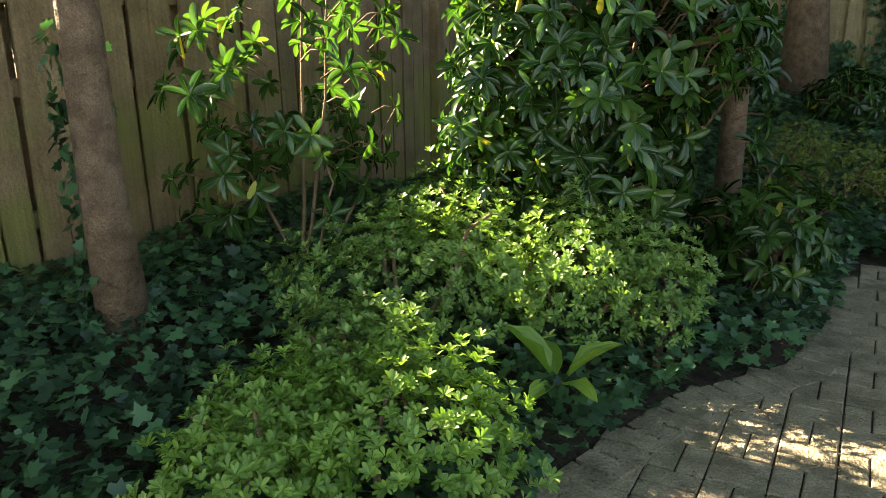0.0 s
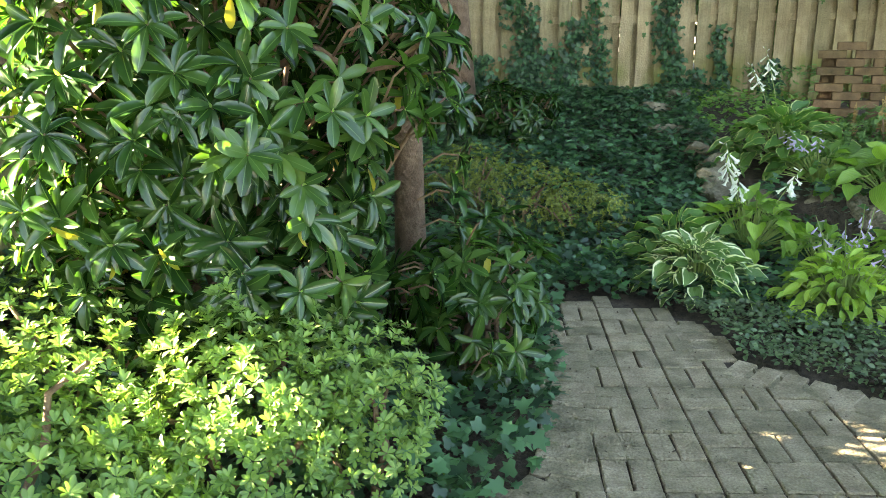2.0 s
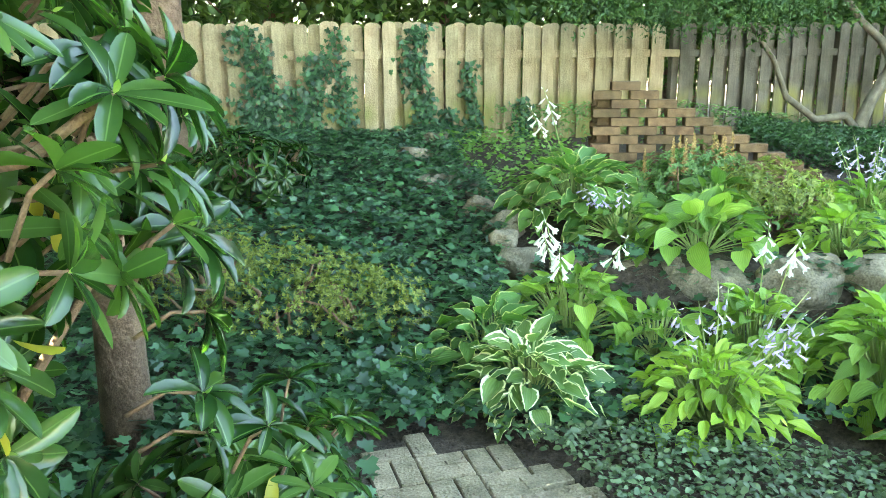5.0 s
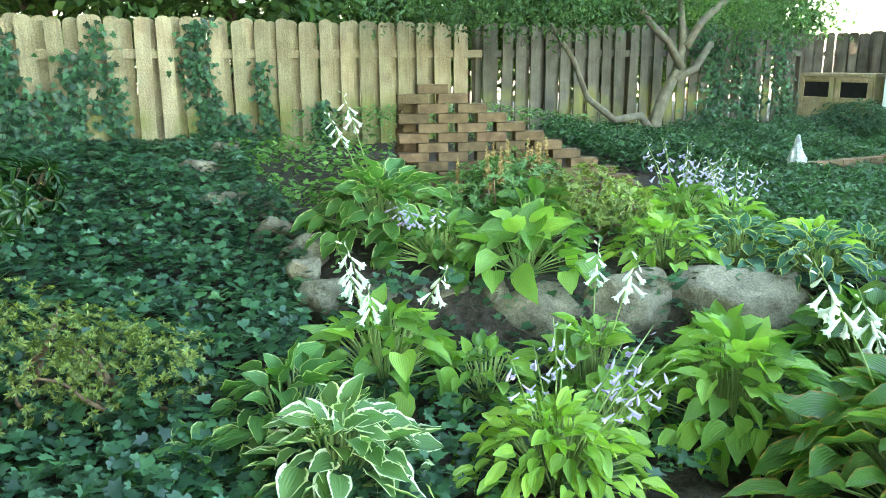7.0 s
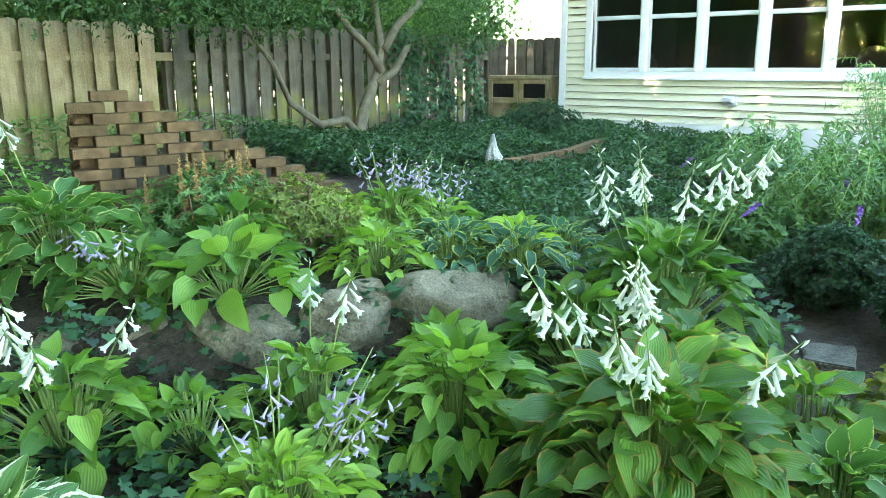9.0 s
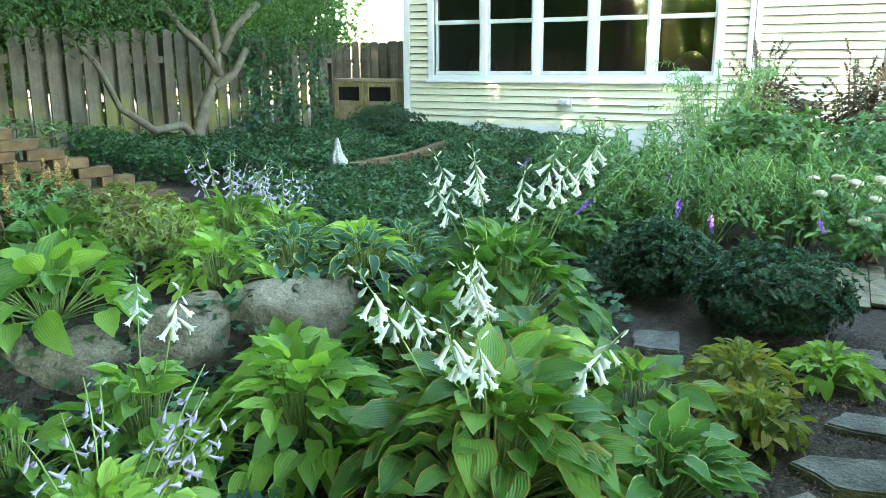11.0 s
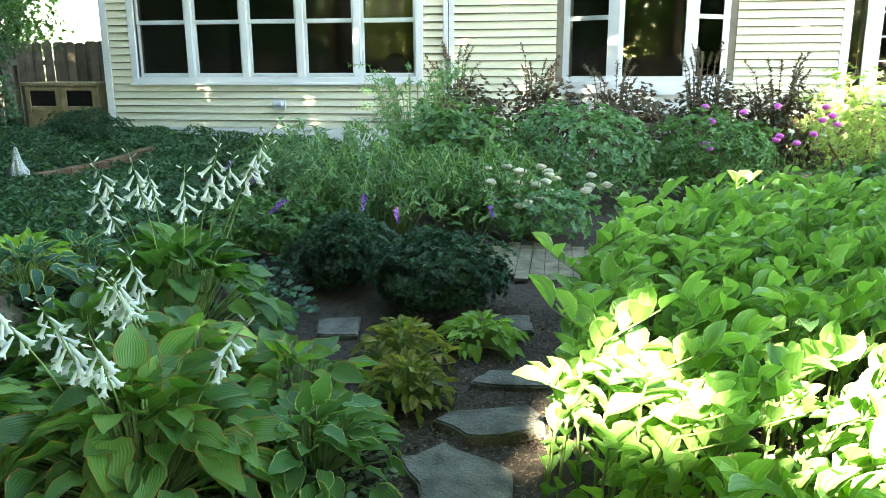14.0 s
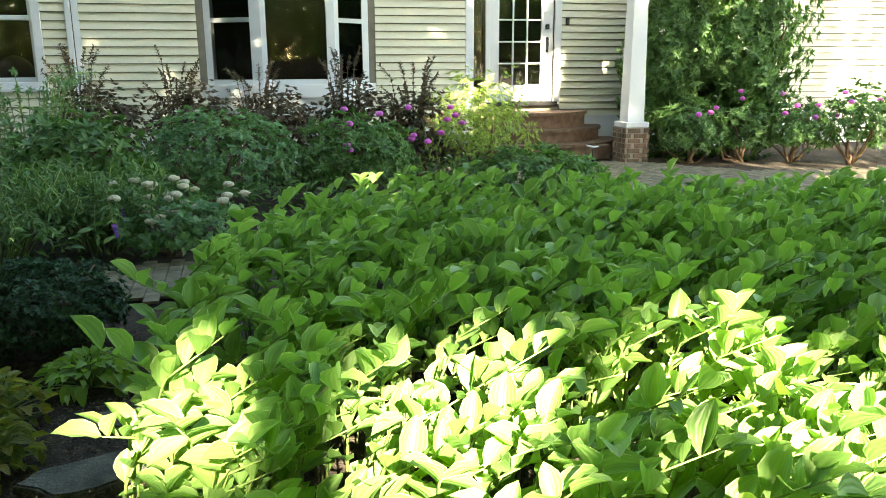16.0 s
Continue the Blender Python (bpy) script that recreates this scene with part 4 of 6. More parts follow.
def shrub(name, x, y, r, h, tips, per, L, W, mat, label, tmpl=None, seed=1, inner=0.5, spread=1.0, up=0.4, z=None, stems=7, lumps=0.18, low=-0.55, category="shrub"):
    """A bush: twigs from one foot, and leaves ringed round many twig tips."""
    rng = np.random.default_rng(seed)
    z = hgt(x, y) if z is None else z
    plant = thing(name, x, y, z, label, category)
    P, O = shell(tips, (x, y, z + h * 0.52), (r, r, h * 0.52), rng, inner, low, lumps)
    P[:, 2] = np.maximum(P[:, 2], z + 0.03)
    B, D, N = whorls(P, O, per, rng, up, spread)
    s = rng.uniform(0.7, 1.2, len(B))
    scatter("foliage", tmpl or T_SMALL, B, D, N, L * s, W * s, mat, plant)
    stems_to(plant, x, y, z, P, rng, 0.012 + 0.012 * h, limit=stems)
    return plant, P


def spray_bush(name, x, y, shoots, h, spread, droop, L, W, mat, label, seed, pairs=16, bloom=None, blooms=0, stem_mat=None):
    """A loose shrub of long shoots with leaves in pairs, upright or arching over, some ending in a flower spike."""
    rng = np.random.default_rng(seed)
    z = hgt(x, y)
    plant = thing(name, x, y, z, label, "shrub")
    stems, B, D, N, S = [], [], [], [], []
    for k in range(shoots):
        a, out, top = rng.uniform(0, 2 * math.pi), spread * rng.uniform(0.25, 1.0) ** 0.7, h * rng.uniform(0.65, 1.1)
        way = Vector((math.cos(a), math.sin(a), 0))
        base = Vector((x, y, z)) + way * 0.25 * out
        pts = [base, base + way * out * 0.25 + Vector((0, 0, top * 0.5)), base + way * out * 0.6 + Vector((0, 0, top * 0.9)), base + way * out + Vector((0, 0, top * (1 - 0.35 * droop)))]
        stems.append(tube(pts, [0.007, 0.006, 0.004, 0.002], 4))
        side = Vector((-way.y, way.x, 0))
        for j in range(pairs):
            f = 0.25 + 0.75 * j / (pairs - 1)
            i0 = min(int(f * 3), 2)
            p, along = pts[i0].lerp(pts[i0 + 1], f * 3 - i0), (pts[i0 + 1] - pts[i0]).normalized()
            turn = Matrix.Rotation(j * 1.57 + rng.normal(0, 0.3), 3, along)
            for sgn in (-1, 1):
                d = (turn @ side * sgn * 0.9 + along * 0.7 + Vector(rng.normal(0, 0.2, 3))).normalized()
                B.append(p), D.append(d), N.append(Vector((0, 0, 1)) + along * 0.3 + Vector(rng.normal(0, 0.2, 3)))
                S.append(rng.uniform(0.7, 1.2) * (1.1 - 0.5 * f))
        if k < blooms:
            m = 90
            f = rng.uniform(0, 1, m)
            tip, lie = np.array(pts[3]), np.array((pts[3] - pts[2]).normalized())
            scatter("flower_spike", T_SMALL, tip + lie * (f * 0.14)[:, None], unit(rng.normal(0, 1, (m, 3)) + lie * 0.6), unit(rng.normal(0, 1, (m, 3))), 0.03 - 0.018 * f, 0.016, bloom, plant)
    S = np.array(S)
    tagged(scatter("foliage", T_LANCE if W < 0.4 * L else T_OVAL, np.array(B), np.array(D), unit(np.array(N)), L * S, W * S, mat, plant), kind="stuff")
    tagged(link_mesh("shoot", *join_tubes(stems), stem_mat or STALK, plant, smooth=True), kind="stuff")
    return plant


def cover(name, poly, per_m2, L, W, mat, label, tmpl, seed, lift=0.05, tilt=0.5, lumps=0.0, category="groundcover"):
    """Low leaves over a patch of ground."""
    rng = np.random.default_rng(seed)
    x, y = spots(poly, per_m2, rng)
    mound = np.array([noise.noise((a * 2.2, b * 2.2, 3.0)) for a, b in zip(x, y)])
    z = height(x, y) + lift * (1.1 - rng.uniform(0, 1, len(x)) ** 2.2) + lumps * (mound + 0.3)
    n = len(x)
    az = rng.uniform(0, 2 * math.pi, n)
    D = np.stack([np.cos(az), np.sin(az), rng.normal(0.05, tilt * 0.6, n)], 1)
    N = unit(np.stack([rng.normal(0, tilt, n), rng.normal(0, tilt, n), np.ones(n)], 1))
    s = rng.uniform(0.6, 1.25, n)
    ob = scatter(name, tmpl, np.stack([x, y, z], 1), D, N, L * s, W * s, mat)
    return tagged(ob, label, category, kind="stuff")


def umbels(plant, places, mat, rng, r=0.05, name="flower_head", flat=0.35):
    for p in places:
        bm = bmesh.new()
        bmesh.ops.create_icosphere(bm, subdivisions=2, radius=1)
        off = Vector(p) * 9
        for v in bm.verts:
            k = 1 + 0.35 * noise.noise(v.co * 3 + off)
            v.co = Vector(p) + Vector((v.co.x * r * k, v.co.y * r * k, v.co.z * r * flat * k))
        part(name, bm, mat, plant, smooth=True)


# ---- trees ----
# x, y, z and radii of spots kept sunlit by cutting crown leaves
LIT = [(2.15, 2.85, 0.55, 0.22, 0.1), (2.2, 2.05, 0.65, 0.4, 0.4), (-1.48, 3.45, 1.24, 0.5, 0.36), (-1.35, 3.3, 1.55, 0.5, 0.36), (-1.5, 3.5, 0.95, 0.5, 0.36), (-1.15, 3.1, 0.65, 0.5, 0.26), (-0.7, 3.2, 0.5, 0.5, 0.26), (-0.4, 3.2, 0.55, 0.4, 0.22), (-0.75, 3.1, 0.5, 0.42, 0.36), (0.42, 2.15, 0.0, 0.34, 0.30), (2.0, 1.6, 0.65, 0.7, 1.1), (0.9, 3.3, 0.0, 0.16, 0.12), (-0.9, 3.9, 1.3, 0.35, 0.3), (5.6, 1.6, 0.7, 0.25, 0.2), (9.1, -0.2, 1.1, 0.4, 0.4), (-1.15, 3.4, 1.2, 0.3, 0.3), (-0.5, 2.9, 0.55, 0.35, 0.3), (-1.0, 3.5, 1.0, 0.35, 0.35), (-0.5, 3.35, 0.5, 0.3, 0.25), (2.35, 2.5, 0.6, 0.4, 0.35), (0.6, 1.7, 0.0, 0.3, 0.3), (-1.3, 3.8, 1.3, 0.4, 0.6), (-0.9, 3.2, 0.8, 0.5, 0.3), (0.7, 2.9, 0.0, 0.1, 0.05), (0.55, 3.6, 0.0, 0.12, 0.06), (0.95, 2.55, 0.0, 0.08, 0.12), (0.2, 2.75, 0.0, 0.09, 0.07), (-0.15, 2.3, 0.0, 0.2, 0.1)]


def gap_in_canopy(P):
    """Leaves to cut so sun reaches the LIT spots and the house by the door."""
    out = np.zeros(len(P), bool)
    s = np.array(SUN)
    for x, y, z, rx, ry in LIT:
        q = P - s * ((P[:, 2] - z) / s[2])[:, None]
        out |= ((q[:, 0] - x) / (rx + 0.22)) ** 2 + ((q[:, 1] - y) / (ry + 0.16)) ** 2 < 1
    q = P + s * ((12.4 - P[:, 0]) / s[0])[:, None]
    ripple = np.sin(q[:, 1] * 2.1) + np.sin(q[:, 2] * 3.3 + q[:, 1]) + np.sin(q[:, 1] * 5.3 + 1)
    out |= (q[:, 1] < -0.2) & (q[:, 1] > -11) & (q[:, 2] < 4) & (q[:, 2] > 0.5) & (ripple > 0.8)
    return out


def tree(x, y, h, crown_c, crown_r, leaves, leaf, trunk_r, label, seed, z=None, shade=False, low=-0.9, mat=None, bark=None, limbs=8):
    rng = np.random.default_rng(seed)
    z = hgt(x, y) if z is None else z
    t = thing("tree", x, y, z, label, "tree")
    top = Vector((x + rng.normal(0, 0.15), y + rng.normal(0, 0.15), z + h))
    pts = bent((x, y, z - 0.05), top, (rng.normal(0, 0.05), rng.normal(0, 0.05), 0), rng, 9, 0.02)
    link_mesh("trunk", *tube(pts, [trunk_r * (1.25 if i == 0 else 1 - 0.085 * i) for i in range(9)], 12), bark or BARK, t, smooth=True)
    P, O = shell(leaves, crown_c, crown_r, rng, 0.15, low, 0.22)
    P = P + rng.normal(0, 0.12, P.shape)
    for k in range(limbs):
        link_mesh("limb", *tube(bent(pts[4 + k % 5], P[k * 7], (0, 0, 0.2), rng, 6, 0.05), [trunk_r * 0.45 * (1 - 0.15 * i) for i in range(6)], 7), bark or BARK, t, smooth=True)
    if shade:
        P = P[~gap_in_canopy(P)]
    D = unit(rng.normal(0, 1, P.shape) + np.array([0, 0, -0.3]))
    N = unit(rng.normal(0, 0.6, P.shape) + np.array([0, 0, 1.0]))
    s = rng.uniform(0.7, 1.3, len(P))
    scatter("crown", T_SMALL, P, D, N, leaf * s, leaf * 0.6 * s, mat or TREE_LEAF, t)
    return t


def build_trees():
    # trees placed along the sun's rays for shade; crowns stay out of view
    far = "tall leafy tree behind the fence, its unseen crown placed to shade the garden"
    for i, (x, y) in enumerate(((-9, 12.5), (-4.5, 14.5), (-12, 6.5), (-7.5, 8.0), (-8.5, 17), (1.0, 15), (5.0, 15.5), (-1, 18.5), (-7.5, 3.0), (-13.5, 1.5), (3.5, 19.5), (8.5, 18), (-5.5, 11), (-9, -1.5))):
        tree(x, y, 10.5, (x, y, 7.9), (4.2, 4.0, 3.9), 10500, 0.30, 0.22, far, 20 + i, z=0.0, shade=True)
    under_ = "dense green tree with low branches behind the fence"
    for i, x in enumerate((-4.5, -1.6, 0.8, 3.0, 5.2, 7.4, 9.4)):
        y = 13.0 + (i % 3) * 0.8
        tree(x, y, 4.5, (x, y, 2.8), (1.9, 1.3, 2.3), 8000, 0.16, 0.09, under_, 40 + i, z=0.0, limbs=6)
    for i, (x, y) in enumerate(((13.5, 17), (16.5, 16), (11, 19), (15, 19.5), (18.5, 18), (12.3, 15.2), (20, 21))):
        tree(x, y, 6, (x, y, 3.4), (2.2, 1.8, 3.0), 7000, 0.17, 0.1, "thin tree with light foliage beyond the fence corner", 60 + i, z=0.0, limbs=6)
    # unseen row, added so the windows mirror foliage instead of bright sky
    for i in range(14):
        x, y = -14.5 + (i % 3) * 0.9, -17 + i * 3.0
        tree(x, y, 5, (x, y, 3.0), (1.6, 2.2, 2.8), 2600, 0.32, 0.12, "leafy tree added out of view to darken the window reflections", 140 + i, z=0.0, limbs=3)
    # added out of view to break up the sun on the door wall
    tree(-3.9, -6.0, 10, (0.6, -4.6, 9.2), (4.6, 4.4, 2.2), 9500, 0.28, 0.2, "tall leafy tree added out of view to shade the house by the door", 160, z=0.0, shade=True)
    # added canopy, unseen, that cuts skylight over the first stretch of path
    tree(-4.2, -2.2, 9, (-2.6, 0.8, 7.6), (3.0, 4.2, 1.6), 9500, 0.28, 0.18, "tall leafy tree added out of view to darken the start of the path", 161, z=0.0, shade=True)
    # trunks inside the garden; the broad unseen crowns are placed to shade the house
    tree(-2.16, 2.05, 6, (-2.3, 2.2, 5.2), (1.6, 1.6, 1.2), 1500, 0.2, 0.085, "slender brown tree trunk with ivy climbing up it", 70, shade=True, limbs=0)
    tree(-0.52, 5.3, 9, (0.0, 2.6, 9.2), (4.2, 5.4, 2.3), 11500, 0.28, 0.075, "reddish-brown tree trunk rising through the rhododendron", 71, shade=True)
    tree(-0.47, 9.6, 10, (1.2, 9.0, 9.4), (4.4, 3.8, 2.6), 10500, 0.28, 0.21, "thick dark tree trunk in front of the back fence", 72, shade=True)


build_trees()


def build_maple():
    rng = np.random.default_rng(11)
    x, y = 7.2, 10.05
    z = hgt(x, y)
    t = thing("maple_tree", x, y, z, "small grey-barked maple with a bowed limb by the fence", "tree")
    link_mesh("trunk", *tube([(x, y, z - 0.05), (x - 0.02, y, z + 0.25), (x + 0.15, y, z + 0.65), (x + 0.42, y + 0.05, z + 1.0), (x + 0.5, y + 0.05, z + 1.35), (x + 0.35, y, z + 1.9)], [0.11, 0.08, 0.07, 0.06, 0.05, 0.035], 10), MAPLE_BARK, t, smooth=True)
    limbs = [[(x, y, z + 0.3), (x - 0.25, y - 0.05, z + 0.5), (x - 0.8, y - 0.2, z + 0.48), (x - 1.35, y - 0.35, z + 0.75), (x - 1.6, y - 0.4, z + 1.15), (x - 2.0, y - 0.5, z + 1.5)],
             [(x + 0.45, y, z + 1.05), (x + 0.2, y, z + 1.35), (x - 0.1, y, z + 1.55), (x - 0.5, y - 0.1, z + 1.85), (x - 0.9, y - 0.2, z + 2.0)],
             [(x + 0.5, y, z + 1.3), (x + 0.75, y, z + 1.6), (x + 1.1, y - 0.1, z + 1.9)],
             [(x + 0.35, y, z + 0.9), (x + 0.7, y, z + 1.05), (x + 0.95, y, z + 1.35)]]
    for pts in limbs:
        link_mesh("limb", *tube(pts, [0.055 - 0.007 * i for i in range(len(pts))], 8), MAPLE_BARK, t, smooth=True)
    crowns = []
    for cx, cy, cz, r, rz, n in ((x - 2.2, y - 0.7, 1.95, 1.4, 0.35, 2000), (x - 0.6, y - 0.3, 2.3, 1.6, 0.35, 1700), (x + 1.9, y - 0.2, 1.95, 1.2, 0.45, 2200), (x - 3.4, y - 0.6, 1.95, 0.9, 0.3, 900)):
        P, O = shell(n // 4, (cx, cy, cz), (r, 0.7, rz), rng, 0.2, -1, 0.3)
        crowns.append(P)
    # unseen upper crown, added to keep skylight off the fence
    top, _ = shell(2000, (x + 0.4, y - 0.5, 4.0), (4.2, 2.3, 1.2), rng, 0.2, -1, 0.3)
    crowns.append(top)
    P = np.concatenate(crowns)
    B, D, N = whorls(P, unit(rng.normal(0, 1, P.shape)), 7, rng, 0.0, 1.2)
    B = B + rng.normal(0, 0.05, B.shape)
    D[:, 2] -= 0.4
    s = rng.uniform(0.6, 1.2, len(B)) * np.where(B[:, 2] > 2.9, 2.4, 1.0)
    scatter("crown", T_LANCE, B, D, N, 0.052 * s, 0.022 * s, MAPLE_LEAF, t)


build_maple()

# ---- shrubs by the brick path ----


def build_rhododendron(x, y, r, h, tips, per, label, seed, singles=260, extra=(), sparse=False):
    rng = np.random.default_rng(seed)
    z = hgt(x, y)
    plant = thing("rhododendron", x, y, z, label, "shrub")
    P, O = shell(tips, (x, y, z + h * 0.55), (r[0], r[1], h * 0.5), rng, 0.42, -0.8, 0.2)
    P, O = np.concatenate([P, np.array(extra, float).reshape(-1, 3)]), np.concatenate([O, np.tile([0.55, -0.35, 0.45], (len(extra), 1))])
    clear = ((P[:, 0] + 0.10) ** 2 + (P[:, 1] - 2.85) ** 2 > 0.55 ** 2)
    clear &= ~((np.abs(P[:, 0] + 0.13 + 0.112 * (P[:, 1] - 1.9)) < 0.12) & (P[:, 2] > 0.58) & (P[:, 2] < 1.1) & (P[:, 1] > 3.2) & (P[:, 1] < 5.0))   # an open place between the branches
    # whorls in the way of the LIT spots are thinned to pass sun
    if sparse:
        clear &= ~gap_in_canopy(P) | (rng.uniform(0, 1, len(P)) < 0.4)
    P, O = P[clear], O[clear]
    P[:, 2] = np.maximum(P[:, 2], z + 0.06)
    B, D, N = whorls(P, O, per, rng, 0.55, 1.25)
    D[:, 2] -= 0.30 * rng.uniform(0.2, 1.6, len(D))
    L = 0.094 * rng.uniform(0.65, 1.25, len(B))
    W = L * rng.uniform(0.31, 0.38, len(B))
    near = np.argsort((B[:, 0] - 0.1) ** 2 + (B[:, 1] - 2.9) ** 2 + (B[:, 2] - 1.1) ** 2)
    a, b = near[:singles], near[singles:]
    if len(a):
        single_leaves(LEAVES["rhodo"], B[a], D[a], N[a], L[a], W[a], RHODO, plant)
    tagged(scatter("foliage", LEAVES["rhodo"][1], B[b], D[b], N[b], L[b], W[b], RHODO, plant), kind="stuff")
    old = rng.choice(len(P), max(4, len(P) // 9), replace=False)
    Bo = P[old] + rng.normal(0, 0.02, (len(old), 3))
    Do = unit(rng.normal(0, 0.35, (len(old), 3)) + np.array([0, 0, -1.0]))
    single_leaves(LEAVES["rhodo"], Bo, Do, unit(rng.normal(0, 1, (len(old), 3))), np.full(len(old), 0.08), np.full(len(old), 0.03), RHODO_OLD, plant, "yellow_leaf")
    order = rng.permutation(len(P))
    stems_to(plant, x, y, z, P[order], rng, 0.011 if sparse else 0.022, limit=5 if sparse else 7)
    if len(extra):
        for pts in ([(-1.0, 3.9, 0.9), (-0.85, 3.75, 1.25), (-0.62, 3.68, 1.36), (-0.5, 3.66, 1.28), (-0.38, 3.62, 1.3), extra[0]],):
            link_mesh("branch", *tube(pts, [0.016, 0.014, 0.012, 0.009, 0.008, 0.006][:len(pts)], 7), TWIG, plant, smooth=True)
    # twigs that carry the outer tips, and the bud at each tip
    twigs = [tube([Vector(P[k]) - Vector(O[k]) * 0.13 - Vector((0, 0, 0.05)), Vector(P[k]) - Vector(O[k]) * 0.06, Vector(P[k])], [0.0045, 0.004, 0.0035], 5) for k in range(len(P))]
    tagged(link_mesh("twig", *join_tubes(twigs), TWIG, plant, smooth=True), kind="stuff")
    ax = unit(O + np.array([0, 0, 0.55]))
    tagged(scatter("bud", T_LANCE, P, ax, unit(rng.normal(0, 1, P.shape)), 0.022, 0.009, HOSTA, plant), kind="stuff")


build_rhododendron(-0.98, 3.9, (0.74, 0.8), 1.95, 980, 9, "large rhododendron with whorls of leathery dark green leaves", 5, extra=[(-0.27, 3.6, 1.38), (-0.22, 3.68, 1.2), (-0.33, 3.52, 1.3), (-0.44, 3.7, 1.22), (-0.1, 3.95, 0.75), (0.0, 4.0, 0.42), (-0.08, 3.8, 0.3)])
build_rhododendron(-0.15, 4.25, (0.34, 0.4), 0.62, 90, 9, "young rhododendron branches beside the brick path", 6, singles=40)
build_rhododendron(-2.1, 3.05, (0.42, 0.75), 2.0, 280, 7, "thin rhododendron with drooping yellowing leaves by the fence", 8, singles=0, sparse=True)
build_rhododendron(0.1, 8.3, (0.45, 0.4), 0.55, 120, 8, "low rhododendron seedling among the ivy", 9, singles=0)

AZ = "small-leaved azalea bush with grey-green leaves"
for i, (x, y, r, h, tips) in enumerate(((-0.80, 1.85, 0.36, 0.50, 330), (-1.30, 2.75, 0.50, 0.60, 480), (-0.76, 3.16, 0.30, 0.66, 380), (-1.02, 1.45, 0.26, 0.42, 220), (-1.45, 3.4, 0.45, 0.66, 280), (-1.15, 2.15, 0.26, 0.46, 200), (-0.44, 3.28, 0.20, 0.58, 170), (-1.15, 1.72, 0.24, 0.42, 190))):
    shrub("azalea", x, y, r, h, int(tips * 2.0), 8, 0.027, 0.0115, AZALEA_YOUNG if y < 2.0 else AZALEA, AZ if y > 2.0 else "azalea bush covered in fresh yellow-green leaves", T_BLUNT, seed=30 + i, inner=0.5, spread=1.0, up=0.8, lumps=0.25, stems=3)
SP = "fine-leaved spirea bush with yellowish green tips"
for i, (x, y, r, h) in enumerate(((0.1, 6.25, 0.42, 0.5), (0.5, 6.15, 0.3, 0.38), (-0.25, 6.5, 0.35, 0.5))):
    shrub("spirea", x, y, r, h, 420, 8, 0.024, 0.008, SPIREA, SP, T_SMALL, seed=50 + i, inner=0.45, spread=0.9, up=0.7, lumps=0.3)

LEFT_BED = [(-3.0, -1.0), (-0.60, -1.0), (-0.57, 1.6), (-0.46, 2.3), (-0.26, 3.0), (0.1, 3.5), (0.2, 4.0), (0.23, 4.7), (0.28, 5.24), (-3.0, 5.4)]
cover("ivy", LEFT_BED, 1000, 0.058, 0.06, IVY, "dark green ivy covering the bed under the shrubs", T_IVY, 1, 0.13, 0.6, 0.05)
BANK = [(-3.0, 5.3), (0.2, 5.2), (0.5, 5.25), (1.0, 5.3), (1.25, 6.2), (1.5, 6.8), (1.75, 7.6), (1.9, 9.2), (2.6, 10.7), (-3.0, 10.7)]
cover("ivy", BANK, 1250, 0.056, 0.058, IVY, "thick dark ivy spreading up the bank to the fence", T_IVY, 2, 0.12, 0.5, 0.09)
cover("ivy", [(0.9, 5.1), (2.6, 4.6), (3.9, 4.9), (3.8, 5.4), (2.8, 5.85), (2.0, 6.3), (1.5, 6.65), (1.2, 6.0)], 750, 0.055, 0.055, IVY, "dark ivy under the hostas", T_IVY, 3, 0.07, 0.5)
cover("bugleweed", [(0.76, 5.14), (0.97, 4.88), (1.0, 4.45), (1.33, 4.2), (1.58, 3.98), (1.76, 3.6), (2.5, 3.65), (2.95, 3.75), (2.5, 4.0), (2.0, 4.5), (1.3, 5.0), (1.0, 5.14)], 4200, 0.028, 0.019, DARK_COVER, "low dark bugleweed along the edge of the brick path", T_OVAL, 4, 0.06, 0.5, 0.02)
cover("bugleweed", [(2.35, 3.7), (2.62, 3.35), (2.95, 3.5), (2.9, 3.8)], 1600, 0.034, 0.024, DARK_COVER, "low dark bugleweed beside the stepping stones", T_OVAL, 5, 0.06, 0.5, 0.02)
cover("ivy", [(0.12, 5.3), (0.5, 5.27), (0.78, 5.16), (1.3, 5.02), (1.35, 5.5), (0.9, 5.9), (0.1, 5.9)], 1300, 0.05, 0.05, IVY, "dark ivy at the end of the brick path", T_IVY, 12, 0.1, 0.5)
cover("thyme", [(2.9, 5.95), (3.4, 5.75), (3.6, 6.1), (3.1, 6.4)], 2500, 0.016, 0.008, BUSH_GREEN, "fine green creeping thyme above the stones", T_SMALL, 6, 0.1, 0.8, 0.03)
cover("ivy", [(1.7, 7.4), (3.0, 7.6), (3.2, 9.2), (2.7, 10.6), (2.0, 10.0)], 300, 0.05, 0.05, IVY_YOUNG, "light green creeping plants between the stones on the bank", T_IVY, 7, 0.12, 0.6, 0.08)
cover("sweet_woodruff", [(1.6, 6.75), (3.2, 6.1), (4.2, 5.7), (5.0, 5.6), (4.6, 6.5), (4.3, 7.2), (2.4, 7.5), (1.8, 7.4)], 420, 0.05, 0.022, BUSH_GREEN, "low green plants filling the raised bed", T_OVAL, 9, 0.12, 0.8, 0.05)
